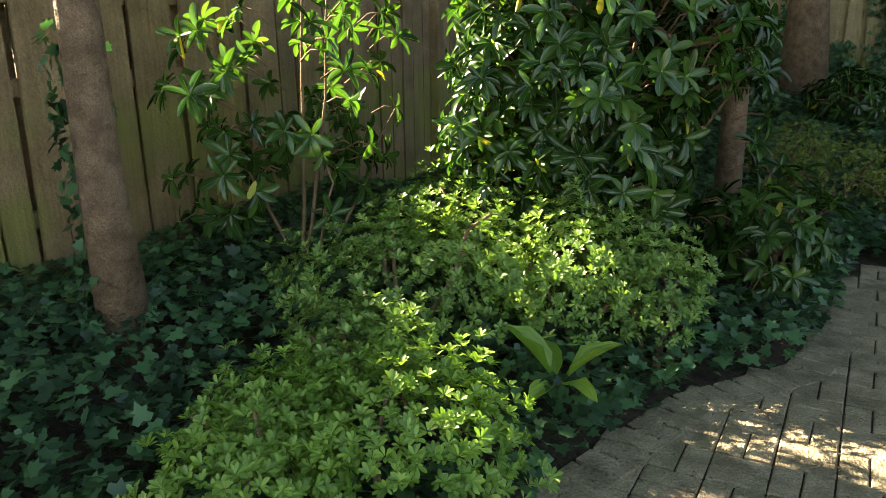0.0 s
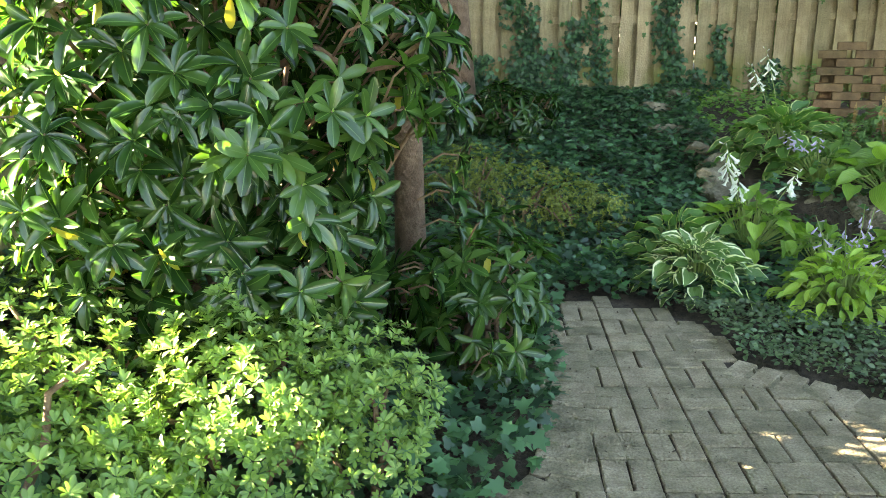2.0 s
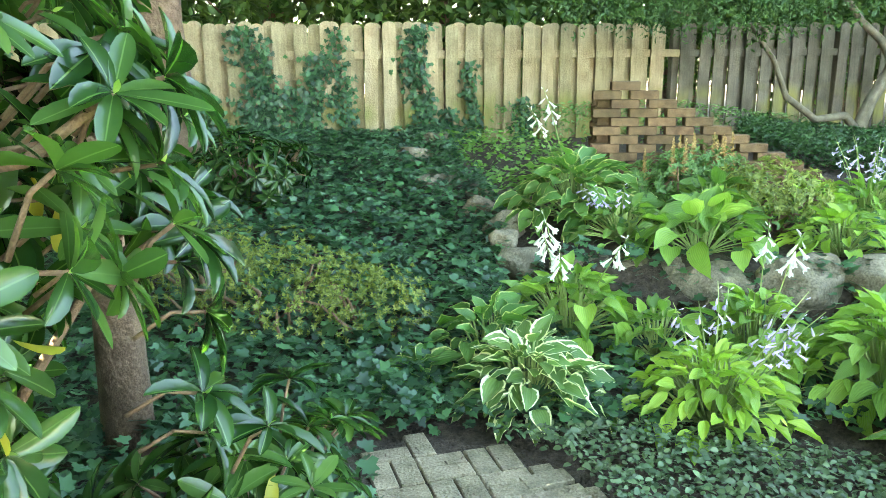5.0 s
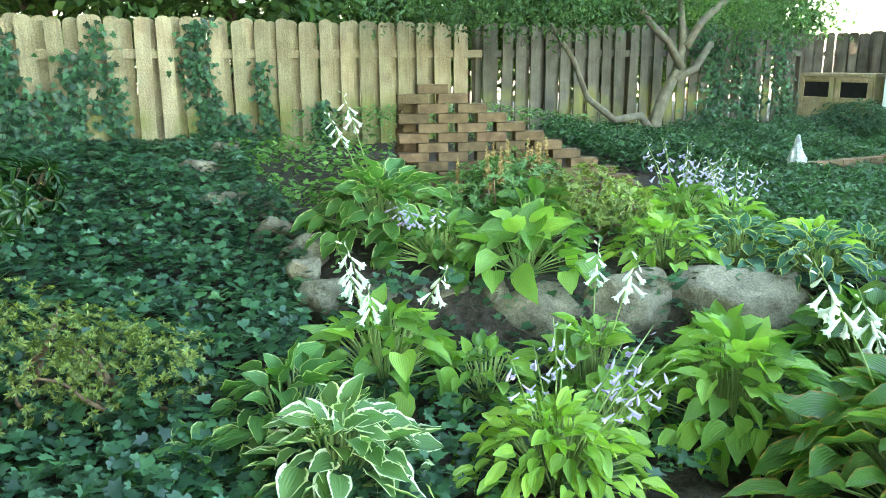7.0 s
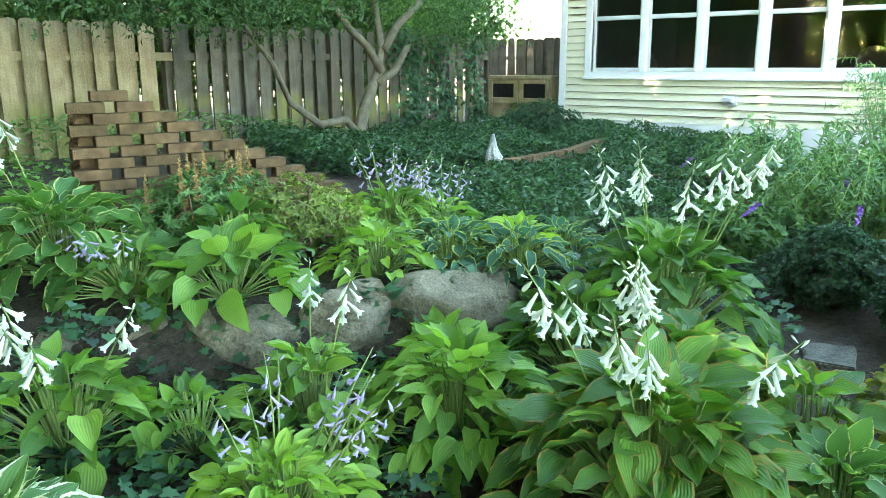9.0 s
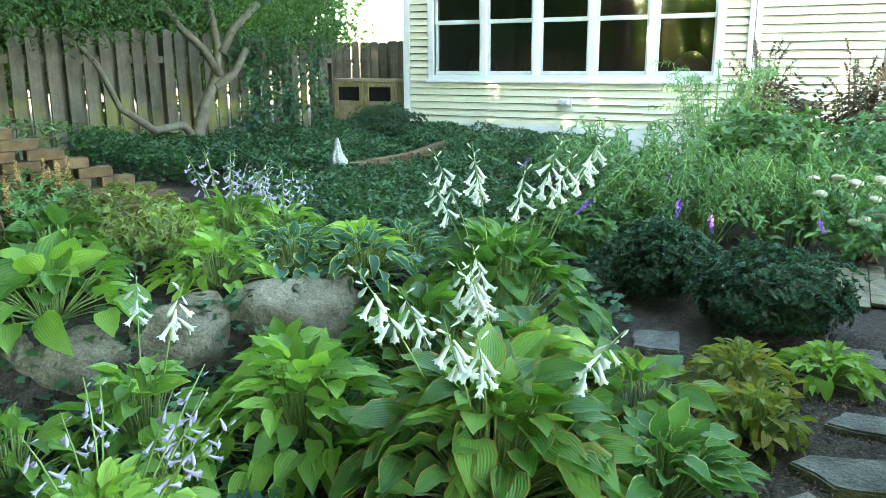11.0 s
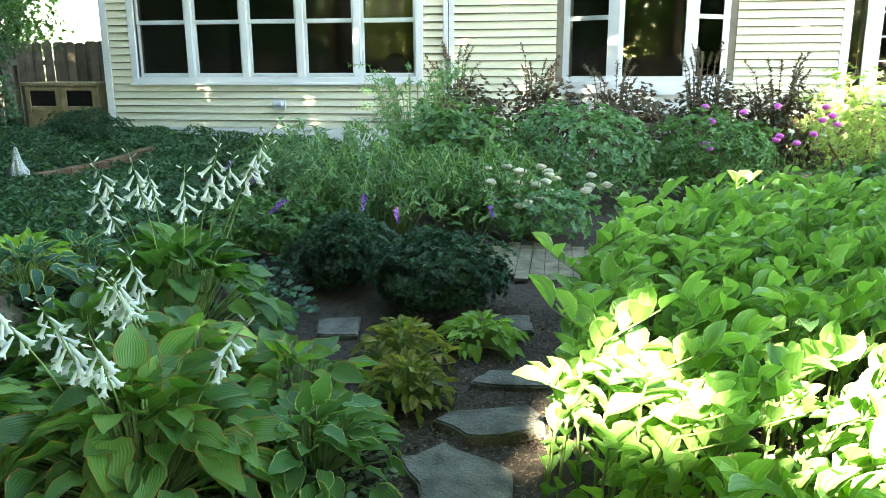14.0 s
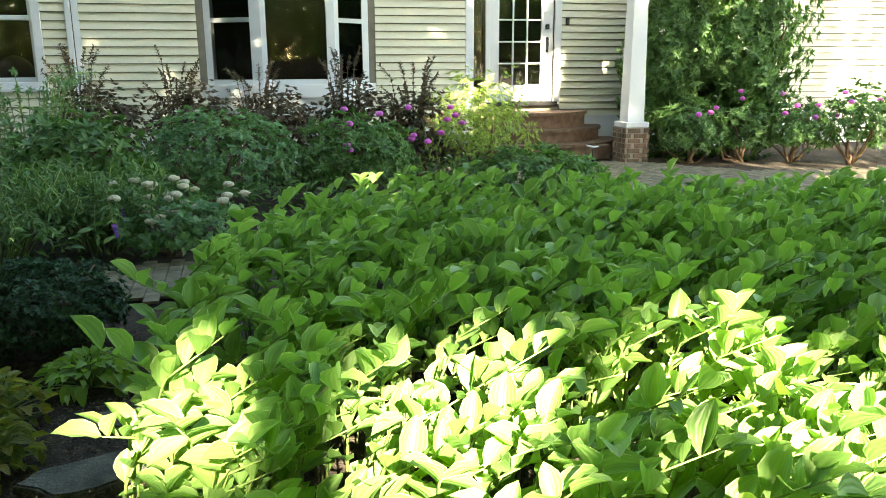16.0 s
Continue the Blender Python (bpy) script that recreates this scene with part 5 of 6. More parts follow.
cover("ivy", [(2.2, 4.9), (2.6, 4.2), (3.4, 4.4), (4.4, 4.2), (5.6, 4.7), (5.2, 5.6), (4.4, 5.4), (3.4, 5.5)], 600, 0.055, 0.055, IVY, "dark ivy between the hosta clumps", T_IVY, 10, 0.08, 0.5)
cover("perennials", [(6.0, 3.6), (7.4, 2.4), (8.2, 1.0), (8.0, -0.2), (9.5, -0.4), (11.8, -0.6), (11.8, 5.6), (9.5, 5.6), (7.2, 5.4)], 160, 0.09, 0.035, BUSH_GREEN, "green undergrowth filling the bed before the house", T_LANCE, 11, 0.3, 0.9)
cover("bluebells", [(2.9, 9.6), (4.0, 9.2), (6.5, 10.0), (6.5, 10.7), (2.6, 10.7)], 350, 0.06, 0.02, BUSH_GREEN, "green perennials at the foot of the fence", T_LANCE, 8, 0.35, 0.9)


def build_lily():
    plant = thing("broadleaf_plant", -0.62, 2.6, hgt(-0.62, 2.6), "broad bright green leaves rising among the azaleas", "plant")
    rng = np.random.default_rng(4)
    n = 5
    az = np.array([0.3, 2.2, 3.4, 4.6, 5.6])
    D = np.stack([np.cos(az) * 0.7, np.sin(az) * 0.7, np.array([0.8, 0.5, 0.9, 0.2, 0.4])], 1)
    P = np.tile([-0.62, 2.6, hgt(-0.62, 2.6) + 0.15], (n, 1)) + D * 0.05
    single_leaves(LEAVES["hosta_slim"], P, D, np.tile([0, 0, 1.0], (n, 1)), np.array([0.22, 0.2, 0.24, 0.18, 0.2]), np.array([0.09, 0.08, 0.09, 0.08, 0.08]), HOSTA_LIME, plant)


build_lily()

# ---- hostas ----
hosta(1.04, 5.38, 0.36, 0.27, 60, 0.185, 0.66, HOSTA_WHITE, "hosta with pale green leaves broadly edged in white", seed=1)
hosta(0.62, 5.62, 0.22, 0.12, 13, 0.19, 0.72, HOSTA_CREAM, "small dark green hosta with rounded cream-edged leaves", seed=45)
hosta(1.0, 5.76, 0.36, 0.24, 26, 0.22, 0.68, HOSTA_CREAM, "dark green hosta with thin cream leaf edges", seed=2)
hosta(1.66, 5.0, 0.37, 0.27, 135, 0.105, 0.46, HOSTA_LIME, "yellow-green hosta with lilac flowers on thin stems", "hosta_slim", scapes=11, bloom=LILAC_PETAL, scape_h=0.22, seed=3, lean=(0.1, -0.05), bells=6)
hosta(1.5, 5.95, 0.40, 0.30, 46, 0.19, 0.6, HOSTA, "mid-green hosta with stems of white bell flowers", scapes=4, bloom=WHITE_PETAL, scape_h=0.32, seed=4)
hosta(1.82, 5.65, 0.26, 0.22, 26, 0.15, 0.6, HOSTA, "small mid-green hosta below the stones", seed=5)
hosta(2.2, 5.45, 0.30, 0.32, 34, 0.18, 0.6, HOSTA, "mid-green hosta with a white flower stem below the stones", scapes=2, bloom=WHITE_PETAL, scape_h=0.3, seed=6)
hosta(2.5, 4.95, 0.44, 0.36, 70, 0.20, 0.6, HOSTA, "tall mound of mid-green hosta leaves", seed=7)
hosta(2.5, 4.2, 0.56, 0.44, 96, 0.24, 0.7, HOSTA_BROWNED, "large hosta with browned leaf tips and white flowers", scapes=5, bloom=WHITE_PETAL, scape_h=0.32, seed=8, bells=10)
hosta(3.0, 4.3, 0.42, 0.42, 54, 0.22, 0.68, HOSTA_BROWNED, "large green hosta with white flower stems", scapes=4, bloom=WHITE_PETAL, scape_h=0.35, seed=9, bells=10)
hosta(3.08, 3.88, 0.34, 0.32, 34, 0.22, 0.68, HOSTA_BROWNED, "green hosta with browned edges beside the rusty hostas", seed=47)
hosta(2.74, 3.70, 0.36, 0.26, 46, 0.17, 0.66, HOSTA_CREAM, "green hosta with rounded leaves at the edge of the stepping stones", seed=10)
hosta(3.85, 4.75, 0.62, 0.55, 96, 0.24, 0.68, HOSTA_DEEP, "big dome of deep green hosta leaves with white flower spikes", scapes=9, bloom=WHITE_PETAL, scape_h=0.48, seed=11, lean=(0.15, 0), bells=10)
hosta(3.25, 4.85, 0.40, 0.40, 50, 0.2, 0.62, HOSTA_DEEP, "deep green hosta with narrow leaves", seed=12)
hosta(2.45, 6.25, 0.42, 0.26, 24, 0.28, 0.7, HOSTA, "hosta with very large smooth pale green leaves above the stones", seed=13)
hosta(2.1, 7.1, 0.52, 0.36, 54, 0.27, 0.66, HOSTA_CREAM, "broad green hosta with pale leaf edges and white flowers", scapes=2, bloom=WHITE_PETAL, scape_h=0.5, seed=14)
hosta(2.15, 6.6, 0.36, 0.2, 60, 0.12, 0.5, HOSTA_DEEP, "narrow-leaved deep green hosta", "hosta_slim", seed=15, scapes=4, bloom=LILAC_PETAL, scape_h=0.15)
for k, (x, y, m, lab) in enumerate(((3.2, 6.0, HOSTA_LIME, "yellow-edged hosta in the raised bed"), (3.6, 5.85, HOSTA_BLUE, "blue-green hosta with yellow edges"), (3.95, 5.65, HOSTA_LIME, "yellow-green hosta in the raised bed"), (4.25, 5.5, HOSTA_BLUE, "blue-green hosta at the end of the raised bed"), (3.75, 5.5, HOSTA_BLUE, "low blue-green hosta behind the stones"))):
    hosta(x, y, 0.34, 0.22, 44, 0.16, 0.58, m, lab, seed=20 + k)
hosta(3.5, 6.62, 0.34, 0.22, 52, 0.14, 0.45, HOSTA_LIME, "yellow-green hosta with narrow leaves in the raised bed", "hosta_slim", seed=46)
hosta(3.95, 6.6, 0.36, 0.24, 60, 0.14, 0.4, HOSTA, "green hosta covered in lilac flowers", "hosta_slim", scapes=13, bloom=LILAC_PETAL, scape_h=0.24, seed=30, bells=6)
hosta(4.25, 6.42, 0.30, 0.22, 40, 0.14, 0.4, HOSTA, "green hosta covered in lilac flowers", "hosta_slim", scapes=11, bloom=LILAC_PETAL, scape_h=0.24, seed=31, bells=6)
hosta(3.82, 3.60, 0.28, 0.2, 130, 0.07, 0.5, HOSTA_RUST, "low hosta with rust-tinged yellow leaves", "hosta_slim", seed=32)
hosta(3.42, 3.50, 0.24, 0.18, 110, 0.07, 0.5, HOSTA_RUST, "low hosta with rust-tinged yellow leaves", "hosta_slim", seed=33)
hosta(4.15, 3.25, 0.27, 0.14, 54, 0.11, 0.55, HOSTA_LIME, "small yellow-green hosta by the stepping stones", seed=34)


hosta(2.08, 5.15, 0.26, 0.2, 30, 0.15, 0.6, HOSTA, "small mid-green hosta among the larger clumps", seed=40)
hosta(2.85, 5.3, 0.32, 0.28, 34, 0.18, 0.62, HOSTA, "mid-green hosta at the foot of the stones", seed=41)
hosta(3.5, 5.2, 0.30, 0.26, 32, 0.17, 0.62, HOSTA_DEEP, "deep green hosta at the foot of the stones", seed=42)
hosta(4.45, 5.05, 0.36, 0.3, 36, 0.18, 0.62, HOSTA_DEEP, "deep green hosta behind the flowering dome", seed=43)
hosta(2.75, 6.6, 0.36, 0.3, 30, 0.2, 0.62, HOSTA_DEEP, "deep green hosta in the middle of the raised bed", seed=44)


def build_astilbe():
    rng = np.random.default_rng(9)
    for i, (x, y, mat, n) in enumerate(((3.05, 7.1, ASTILBE, 14), (2.7, 6.95, ASTILBE, 8), (3.2, 6.6, SPIREA, 0))):
        p, P = shrub("astilbe", x, y, 0.34, 0.42, 300, 7, 0.04, 0.014, SPIREA if not n else BUSH_GREEN, "feathery astilbe with faded brown plumes" if n else "fine yellow-green feathery perennial", T_LANCE, seed=60 + i, inner=0.4)
        for k in range(n):
            a, rr = rng.uniform(0, 6.28), rng.uniform(0, 0.24)
            z = hgt(x, y)
            tip = Vector((x + rr * math.cos(a), y + rr * math.sin(a), z + rng.uniform(0.38, 0.56)))
            m = 120
            f = rng.uniform(0, 1, m)
            B = np.array(tip) - np.array([0, 0, 1]) * (f * 0.22)[:, None]
            D = unit(rng.normal(0, 1, (m, 3)) * [1, 1, 0.3] + [0, 0, 0.9])
            scatter("plume", T_SMALL, B, D, unit(rng.normal(0, 1, (m, 3))), 0.01 + 0.032 * f, 0.007, mat, p)


build_astilbe()

# ---- Solomon's seal ----
SEAL_BED = [(1.5, 2.5), (2.35, 2.93), (3.0, 2.88), (3.8, 2.9), (4.4, 2.62), (5.2, 2.25), (5.9, 1.65), (5.7, 0.6), (5.2, -0.4), (5.0, -1.4), (4.4, -2.2), (1.6, -2.2), (1.5, -1.0)]


def build_seal():
    rng = np.random.default_rng(17)
    bed = thing("solomons_seal", 3.2, 1.0, 0, "broad bed of Solomon's seal with pale-edged arching leaves", "plant")
    x, y = spots(SEAL_BED, 68, rng)
    stems, B, D, N, L = [], [], [], [], []
    lean = rng.normal(math.radians(215), 0.7, len(x))
    for k in range(len(x)):
        h = 0.66 * rng.uniform(0.78, 1.12) + 0.05 * noise.noise((x[k] * 1.5, y[k] * 1.5, 0))
        a = lean[k]
        way = Vector((math.cos(a), math.sin(a), 0))
        side = Vector((-math.sin(a), math.cos(a), 0))
        p0 = Vector((x[k], y[k], 0))
        pts = [p0, p0 + Vector((0, 0, h * 0.55)) + way * 0.03, p0 + Vector((0, 0, h * 0.85)) + way * 0.12, p0 + Vector((0, 0, h)) + way * 0.28]
        stems.append(tube(pts, [0.006, 0.005, 0.004, 0.002], 4))
        for j in range(13):
            f = 0.12 + 0.88 * j / 12
            seg = f * 3
            i0 = min(int(seg), 2)
            p = pts[i0].lerp(pts[i0 + 1], seg - i0)
            s = 1 if j % 2 else -1
            d = (side * s * 0.8 + way * (0.3 + rng.normal(0, 0.25) + 0.5 * (j == 12)) + Vector((0, 0, 0.95 + rng.normal(0, 0.4)))).normalized()
            B.append(p)
            D.append(d)
            N.append((Vector((0, 0, 1)) - d * d.z - side * s * 0.15 + Vector(rng.normal(0, 0.24, 3))))
            L.append(0.103 * rng.uniform(0.75, 1.2))
    B, D, N, L = np.array(B), unit(np.array(D)), unit(np.array(N)), np.array(L)
    W = L * rng.uniform(0.5, 0.6, len(L))
    near = np.argsort((B[:, 0] - 1.7) ** 2 + (B[:, 1] - 2.2) ** 2 - B[:, 2] * 0.5)
    a, b = near[:300], near[300:]
    single_leaves(LEAVES["seal"], B[a], D[a], N[a], L[a], W[a], SEAL, bed)
    third = np.arange(len(b)) % 3
    for q in range(3):
        tagged(scatter("foliage", LEAVES["seal"][q], B[b[third == q]], D[b[third == q]], N[b[third == q]], L[b[third == q]], W[b[third == q]], SEAL, bed), kind="stuff")
    tagged(link_mesh("stem", *join_tubes(stems), STALK, bed, smooth=True), kind="stuff")


build_seal()

# ---- beds towards the house ----
BX = "rounded dark green boxwood bush with tiny leaves"
for i, (x, y, r, h) in enumerate(((4.75, 3.55, 0.40, 0.42), (5.2, 4.25, 0.36, 0.42), (10.4, 9.4, 0.55, 0.6))):
    shrub("boxwood", x, y, r, h, 1500, 9, 0.034, 0.014, BOX_LEAF, BX, T_SMALL, seed=80 + i, inner=0.55, up=0.6, lumps=0.15, low=-0.9)
HEDGE_A = [(5.2, 8.6), (6.9, 8.1), (9.6, 8.2), (11.6, 8.6), (11.6, 10.3), (6.2, 10.5), (5.0, 9.4)]
HEDGE_B = [(4.5, 6.5), (5.0, 5.9), (6.3, 5.5), (7.6, 5.8), (8.4, 6.6), (9.2, 6.9), (9.4, 7.7), (6.9, 7.6), (5.0, 7.7)]
HEDGE_C = [(9.3, 6.6), (10.4, 6.0), (11.6, 6.0), (11.7, 8.6), (9.6, 8.2)]
for i, poly in enumerate((HEDGE_A, HEDGE_B, HEDGE_C)):
    cover("low_hedge", poly, 3000, 0.05, 0.028, HEDGE_LEAF, "low dense green hedge planting near the house", T_SMALL, 20 + i, 0.22, 0.9, 0.14, "hedge")
BUD = "arching butterfly bush with narrow leaves and purple flower spikes"
spray_bush("butterfly_bush", 6.5, 4.3, 70, 0.8, 0.8, 1.1, 0.10, 0.032, BUSH_GREEN, BUD, 90, bloom=PURPLE_PETAL, blooms=5)
spray_bush("butterfly_bush", 7.3, 5.0, 70, 0.95, 0.85, 1.2, 0.10, 0.032, BUSH_BLUE, BUD, 94, bloom=PURPLE_PETAL, blooms=4)
spray_bush("butterfly_bush", 7.0, 3.6, 60, 0.75, 0.7, 1.0, 0.10, 0.032, BUSH_GREEN, BUD, 95, bloom=PURPLE_PETAL, blooms=3)
shrub("green_shrub", 6.0, 5.0, 0.5, 0.42, 420, 8, 0.06, 0.026, BUSH_GREEN, "low leafy green shrub behind the hostas", T_OVAL, seed=97, inner=0.4)
shrub("green_shrub", 7.9, 5.6, 0.6, 0.5, 420, 8, 0.06, 0.026, BUSH_GREEN, "low leafy green shrub before the house", T_OVAL, seed=98, inner=0.4)
shrub("hydrangea", 8.0, 3.9, 0.6, 0.95, 300, 7, 0.095, 0.045, BUSH_GREEN, "large-leaved green shrub in the bed before the house", T_OVAL, seed=91, inner=0.4)
spray_bush("tall_shrub", 8.9, 4.5, 60, 1.45, 0.6, 0.3, 0.085, 0.024, BUSH_BLUE, "tall shrub with grey-green narrow leaves before the house", 92)
shrub("false_indigo", 8.7, 2.7, 0.85, 0.98, 900, 8, 0.05, 0.024, BUSH_BLUE, "dense rounded blue-green shrub", T_OVAL, seed=93, inner=0.65, lumps=0.1)
for k, (x, y, r, h) in enumerate(((10.2, 4.0, 0.55, 1.2), (10.6, 3.0, 0.6, 1.2), (10.4, 2.0, 0.6, 1.1), (10.3, 1.0, 0.6, 1.2), (9.9, 0.2, 0.5, 1.1))):
    shrub("ninebark", x, y, r, h, 620, 7, 0.05, 0.03, BUSH_RED, "dark purple-leaved shrub with a dense low crown", T_OVAL, seed=100 + k, inner=0.4, lumps=0.22, up=1.0)
    spray_bush("ninebark", x - 0.1, y + 0.2, 20, h + 0.32, 0.32, 0.0, 0.062, 0.040, BUSH_RED, "dark purple-leaved shrub with tall upright shoots", 105 + k, pairs=24, stem_mat=TWIG)
p, _ = shrub("phlox", 8.8, 1.3, 0.7, 0.9, 480, 8, 0.08, 0.024, BUSH_GREEN, "green garden phlox with magenta flower heads", T_LANCE, seed=110, inner=0.4)
rg = np.random.default_rng(12)
umbels(p, [(8.2 + rg.uniform(0, 0.6), 0.1 + rg.uniform(0, 1.4), 0.55 + rg.uniform(0, 0.5)) for _ in range(14)], PINK_PETAL, rg, 0.04, flat=0.7)
shrub("feathery_shrub", 9.2, -0.25, 0.62, 1.3, 800, 8, 0.05, 0.012, BUSH_LIME, "feathery light green shrub catching the sun", T_LANCE, seed=111, inner=0.3, lumps=0.35)
shrub("perennial", 8.3, -0.6, 0.75, 0.55, 480, 7, 0.07, 0.03, BUSH_GREEN, "mixed green perennials by the brick path", T_OVAL, seed=112, inner=0.4, category="plant")
sed, _ = shrub("sedum", 6.75, 3.05, 0.5, 0.42, 260, 7, 0.06, 0.032, BUSH_BLUE, "upright sedum with flat cream flower heads", T_OVAL, seed=113, inner=0.4, category="plant")
umbels(sed, [(6.75 + rg.normal(0, 0.2), 3.05 + rg.normal(0, 0.26), 0.46 + rg.uniform(-0.14, 0.14)) for _ in range(30)], CREAM_FLOWER, rg, 0.048, flat=0.5)
# vine and flower bed by the porch column
shrub("wisteria_vine", 11.2, -5.1, 0.85, 2.9, 2200, 8, 0.10, 0.035, BUSH_GREEN, "leafy climbing vine smothering the porch frame", T_LANCE, seed=121, inner=0.45, up=-0.2, lumps=0.3, low=-1.0, stems=3, category="vine")
shrub("wisteria_vine", 11.5, -4.1, 0.75, 2.9, 2200, 8, 0.10, 0.035, BUSH_GREEN, "leafy climbing vine smothering the porch frame", T_LANCE, seed=120, inner=0.45, up=-0.2, lumps=0.3, low=-1.0, stems=3, category="vine")
for k, (x, y, r, h) in enumerate(((10.6, -3.95, 0.42, 0.9), (10.6, -4.8, 0.5, 1.0), (10.3, -5.5, 0.5, 0.9), (9.9, -6.2, 0.6, 1.1), (9.9, -7.3, 0.6, 1.0), (9.8, -8.4, 0.6, 1.0))):
    q, _ = shrub("phlox", x, y, r, h, 330, 8, 0.08, 0.026, BUSH_GREEN, "tall green phlox with magenta flowers by the porch", T_LANCE, seed=130 + k, inner=0.4)
    umbels(q, [(x - 0.3 + rg.normal(0, 0.15), y + rg.normal(0, 0.35), h * rg.uniform(0.75, 1.08)) for _ in range(4)], PINK_PETAL, rg, 0.042, flat=0.8)



def build_sprinkler(x, y):
    """A lawn sprinkler: a thin stake on splayed feet with a bright arm across its top."""
    z = 0.016
    sp = thing("sprinkler", x, y, z, "small dark metal sprinkler on splayed legs on the paving", "sprinkler")
    link_mesh("stake", *tube([(x, y, z + 0.08), (x, y, z + 0.2), (x, y, z + 0.31)], [0.009, 0.007, 0.007], 8), DARK_METAL, sp, smooth=True)
    for k in range(3):
        a = 2.1 * k + 0.4
        link_mesh("leg", *tube([(x, y, z + 0.1), (x + 0.05 * math.cos(a), y + 0.05 * math.sin(a), z + 0.07), (x + 0.1 * math.cos(a), y + 0.1 * math.sin(a), z + 0.004)], [0.006] * 3, 6), DARK_METAL, sp, smooth=True)
    link_mesh("arm", *tube([(x - 0.05, y + 0.12, z + 0.345), (x, y, z + 0.315), (x + 0.02, y - 0.09, z + 0.32)], [0.012, 0.014, 0.01], 8), SASH, sp, smooth=True)


build_sprinkler(10.2, -2.2)

# ---- ivy on the fence ----


def fence_ivy(x0, x1, z0, z1, n, seed):
    rng = np.random.default_rng(seed)
    mid = (x0 + x1) / 2
    v = thing("ivy", mid, FENCE_Y - 0.07, z0, "strand of dark ivy climbing the fence boards", "ivy")
    z = z0 + (z1 - z0) * rng.uniform(0, 1, n) ** 1.3
    w = (x1 - x0) / 2
    x = mid + 0.1 * np.sin(z * 5 + seed) * w * 4 + rng.normal(0, w * 0.5, n)
    P = np.stack([x, np.full(n, FENCE_Y - 0.07) - rng.uniform(0, 0.05, n), z], 1)
    D = unit(np.stack([rng.normal(0, 0.6, n), rng.normal(-0.3, 0.3, n), rng.normal(-0.6, 0.5, n)], 1))
    N = unit(np.stack([rng.normal(0, 0.6, n), np.full(n, -0.7), rng.normal(0.3, 0.6, n)], 1))
    scatter("foliage", T_IVY, P, D, N, 0.06 * rng.uniform(0.6, 1.2, n), 0.06, IVY, v)
    link_mesh("vine_stem", *tube([(mid, FENCE_Y - 0.06, z0 - 0.1), (mid + 0.05, FENCE_Y - 0.06, (z0 + z1) / 2), (mid - 0.03, FENCE_Y - 0.06, z1)], [0.012, 0.008, 0.004], 5), TWIG, v, smooth=True)


for k, (a, b, c, d, n) in enumerate(((0.7, 1.0, 0.5, 1.5, 260), (0.1, 0.5, 0.5, 1.75, 420), (1.0, 1.3, 0.5, 1.75, 160), (1.85, 2.15, 0.5, 1.78, 330), (2.5, 2.7, 0.5, 1.4, 130), (-1.0, -0.5, 0.5, 1.6, 300), (3.1, 3.4, 0.45, 1.0, 120), (2.2, 2.5, 0.45, 0.9, 130), (8.6, 9.4, 0.4, 1.85, 600), (9.4, 10.0, 0.4, 1.8, 400), (10.2, 10.8, 0.4, 1.7, 300), (-2.4, -1.8, 0.5, 1.7, 320), (-0.35, 0.05, 0.5, 1.1, 200), (0.1, 1.1, 0.5, 1.15, 330))):
    fence_ivy(a, b, c, d, int(n * 1.7), k + 1)

def trunk_ivy():
    rng = np.random.default_rng(44)
    n = 230
    v = thing("ivy", -2.16, 2.05, hgt(-2.16, 2.05), "ivy climbing one side of the slender trunk", "ivy")
    z = hgt(-2.16, 2.05) + rng.uniform(0, 1, n) ** 1.6 * 1.2
    a = rng.normal(3.6, 0.55, n)
    out = np.stack([np.cos(a), np.sin(a), 0 * a], 1)
    P = np.array([-2.16, 2.05, 0]) + out * (0.10 + rng.uniform(0, 0.05, n))[:, None] + np.array([0, 0, 1]) * z[:, None]
    scatter("foliage", T_IVY, P, unit(out * 0.4 + rng.normal(0, 0.5, (n, 3)) + [0, 0, -0.6]), unit(out + rng.normal(0, 0.3, (n, 3)) + [0, 0, 0.4]), 0.055 * rng.uniform(0.6, 1.2, n), 0.055, IVY, v)


trunk_ivy()

# ---- stones ----


def rock(x, y, z, sx, sy, sz, turn, seed, label="rough grey field stone edging the raised bed", mat=None, name="field_stone"):
    bm = bmesh.new()
    bmesh.ops.create_icosphere(bm, subdivisions=4, radius=1)
    rng = np.random.default_rng(seed)
    cuts = [(Vector(unit(rng.normal(0, 1, 3))), rng.uniform(0.55, 0.85)) for _ in range(9)] + [(Vector((rng.normal(0, 0.2), rng.normal(0, 0.2), 1)).normalized(), 0.72)]
    for v in bm.verts:
        for nrm, dist in cuts:
            v.co -= nrm * max(0.0, v.co.dot(nrm) - dist) * 0.92
    for v in bm.verts:
        p = v.co.copy()
        off = Vector((seed * 7.1, seed * 1.3, 0))
        k = 1 + 0.15 * noise.noise(p * 1.2 + off) + 0.08 * noise.noise(p * 2.7 + off) + 0.05 * noise.noise(p * 6 + off)
        k -= 0.12 * abs(noise.noise(p * 2.0 - off))
        q = p * 1.2
        v.co = Vector((q.x * sx, q.y * sy, q.z * sz)) * k
    me = bpy.data.meshes.new(name)
    bm.to_mesh(me)
    bm.free()
    me.materials.append(mat or ROCK)
    me.shade_smooth()
    ob = new(name, me)
    ob.matrix_world = pose(x, y, z, 0, 0, turn)
    return tagged(ob, label, "stone", "stones edging the raised bed")


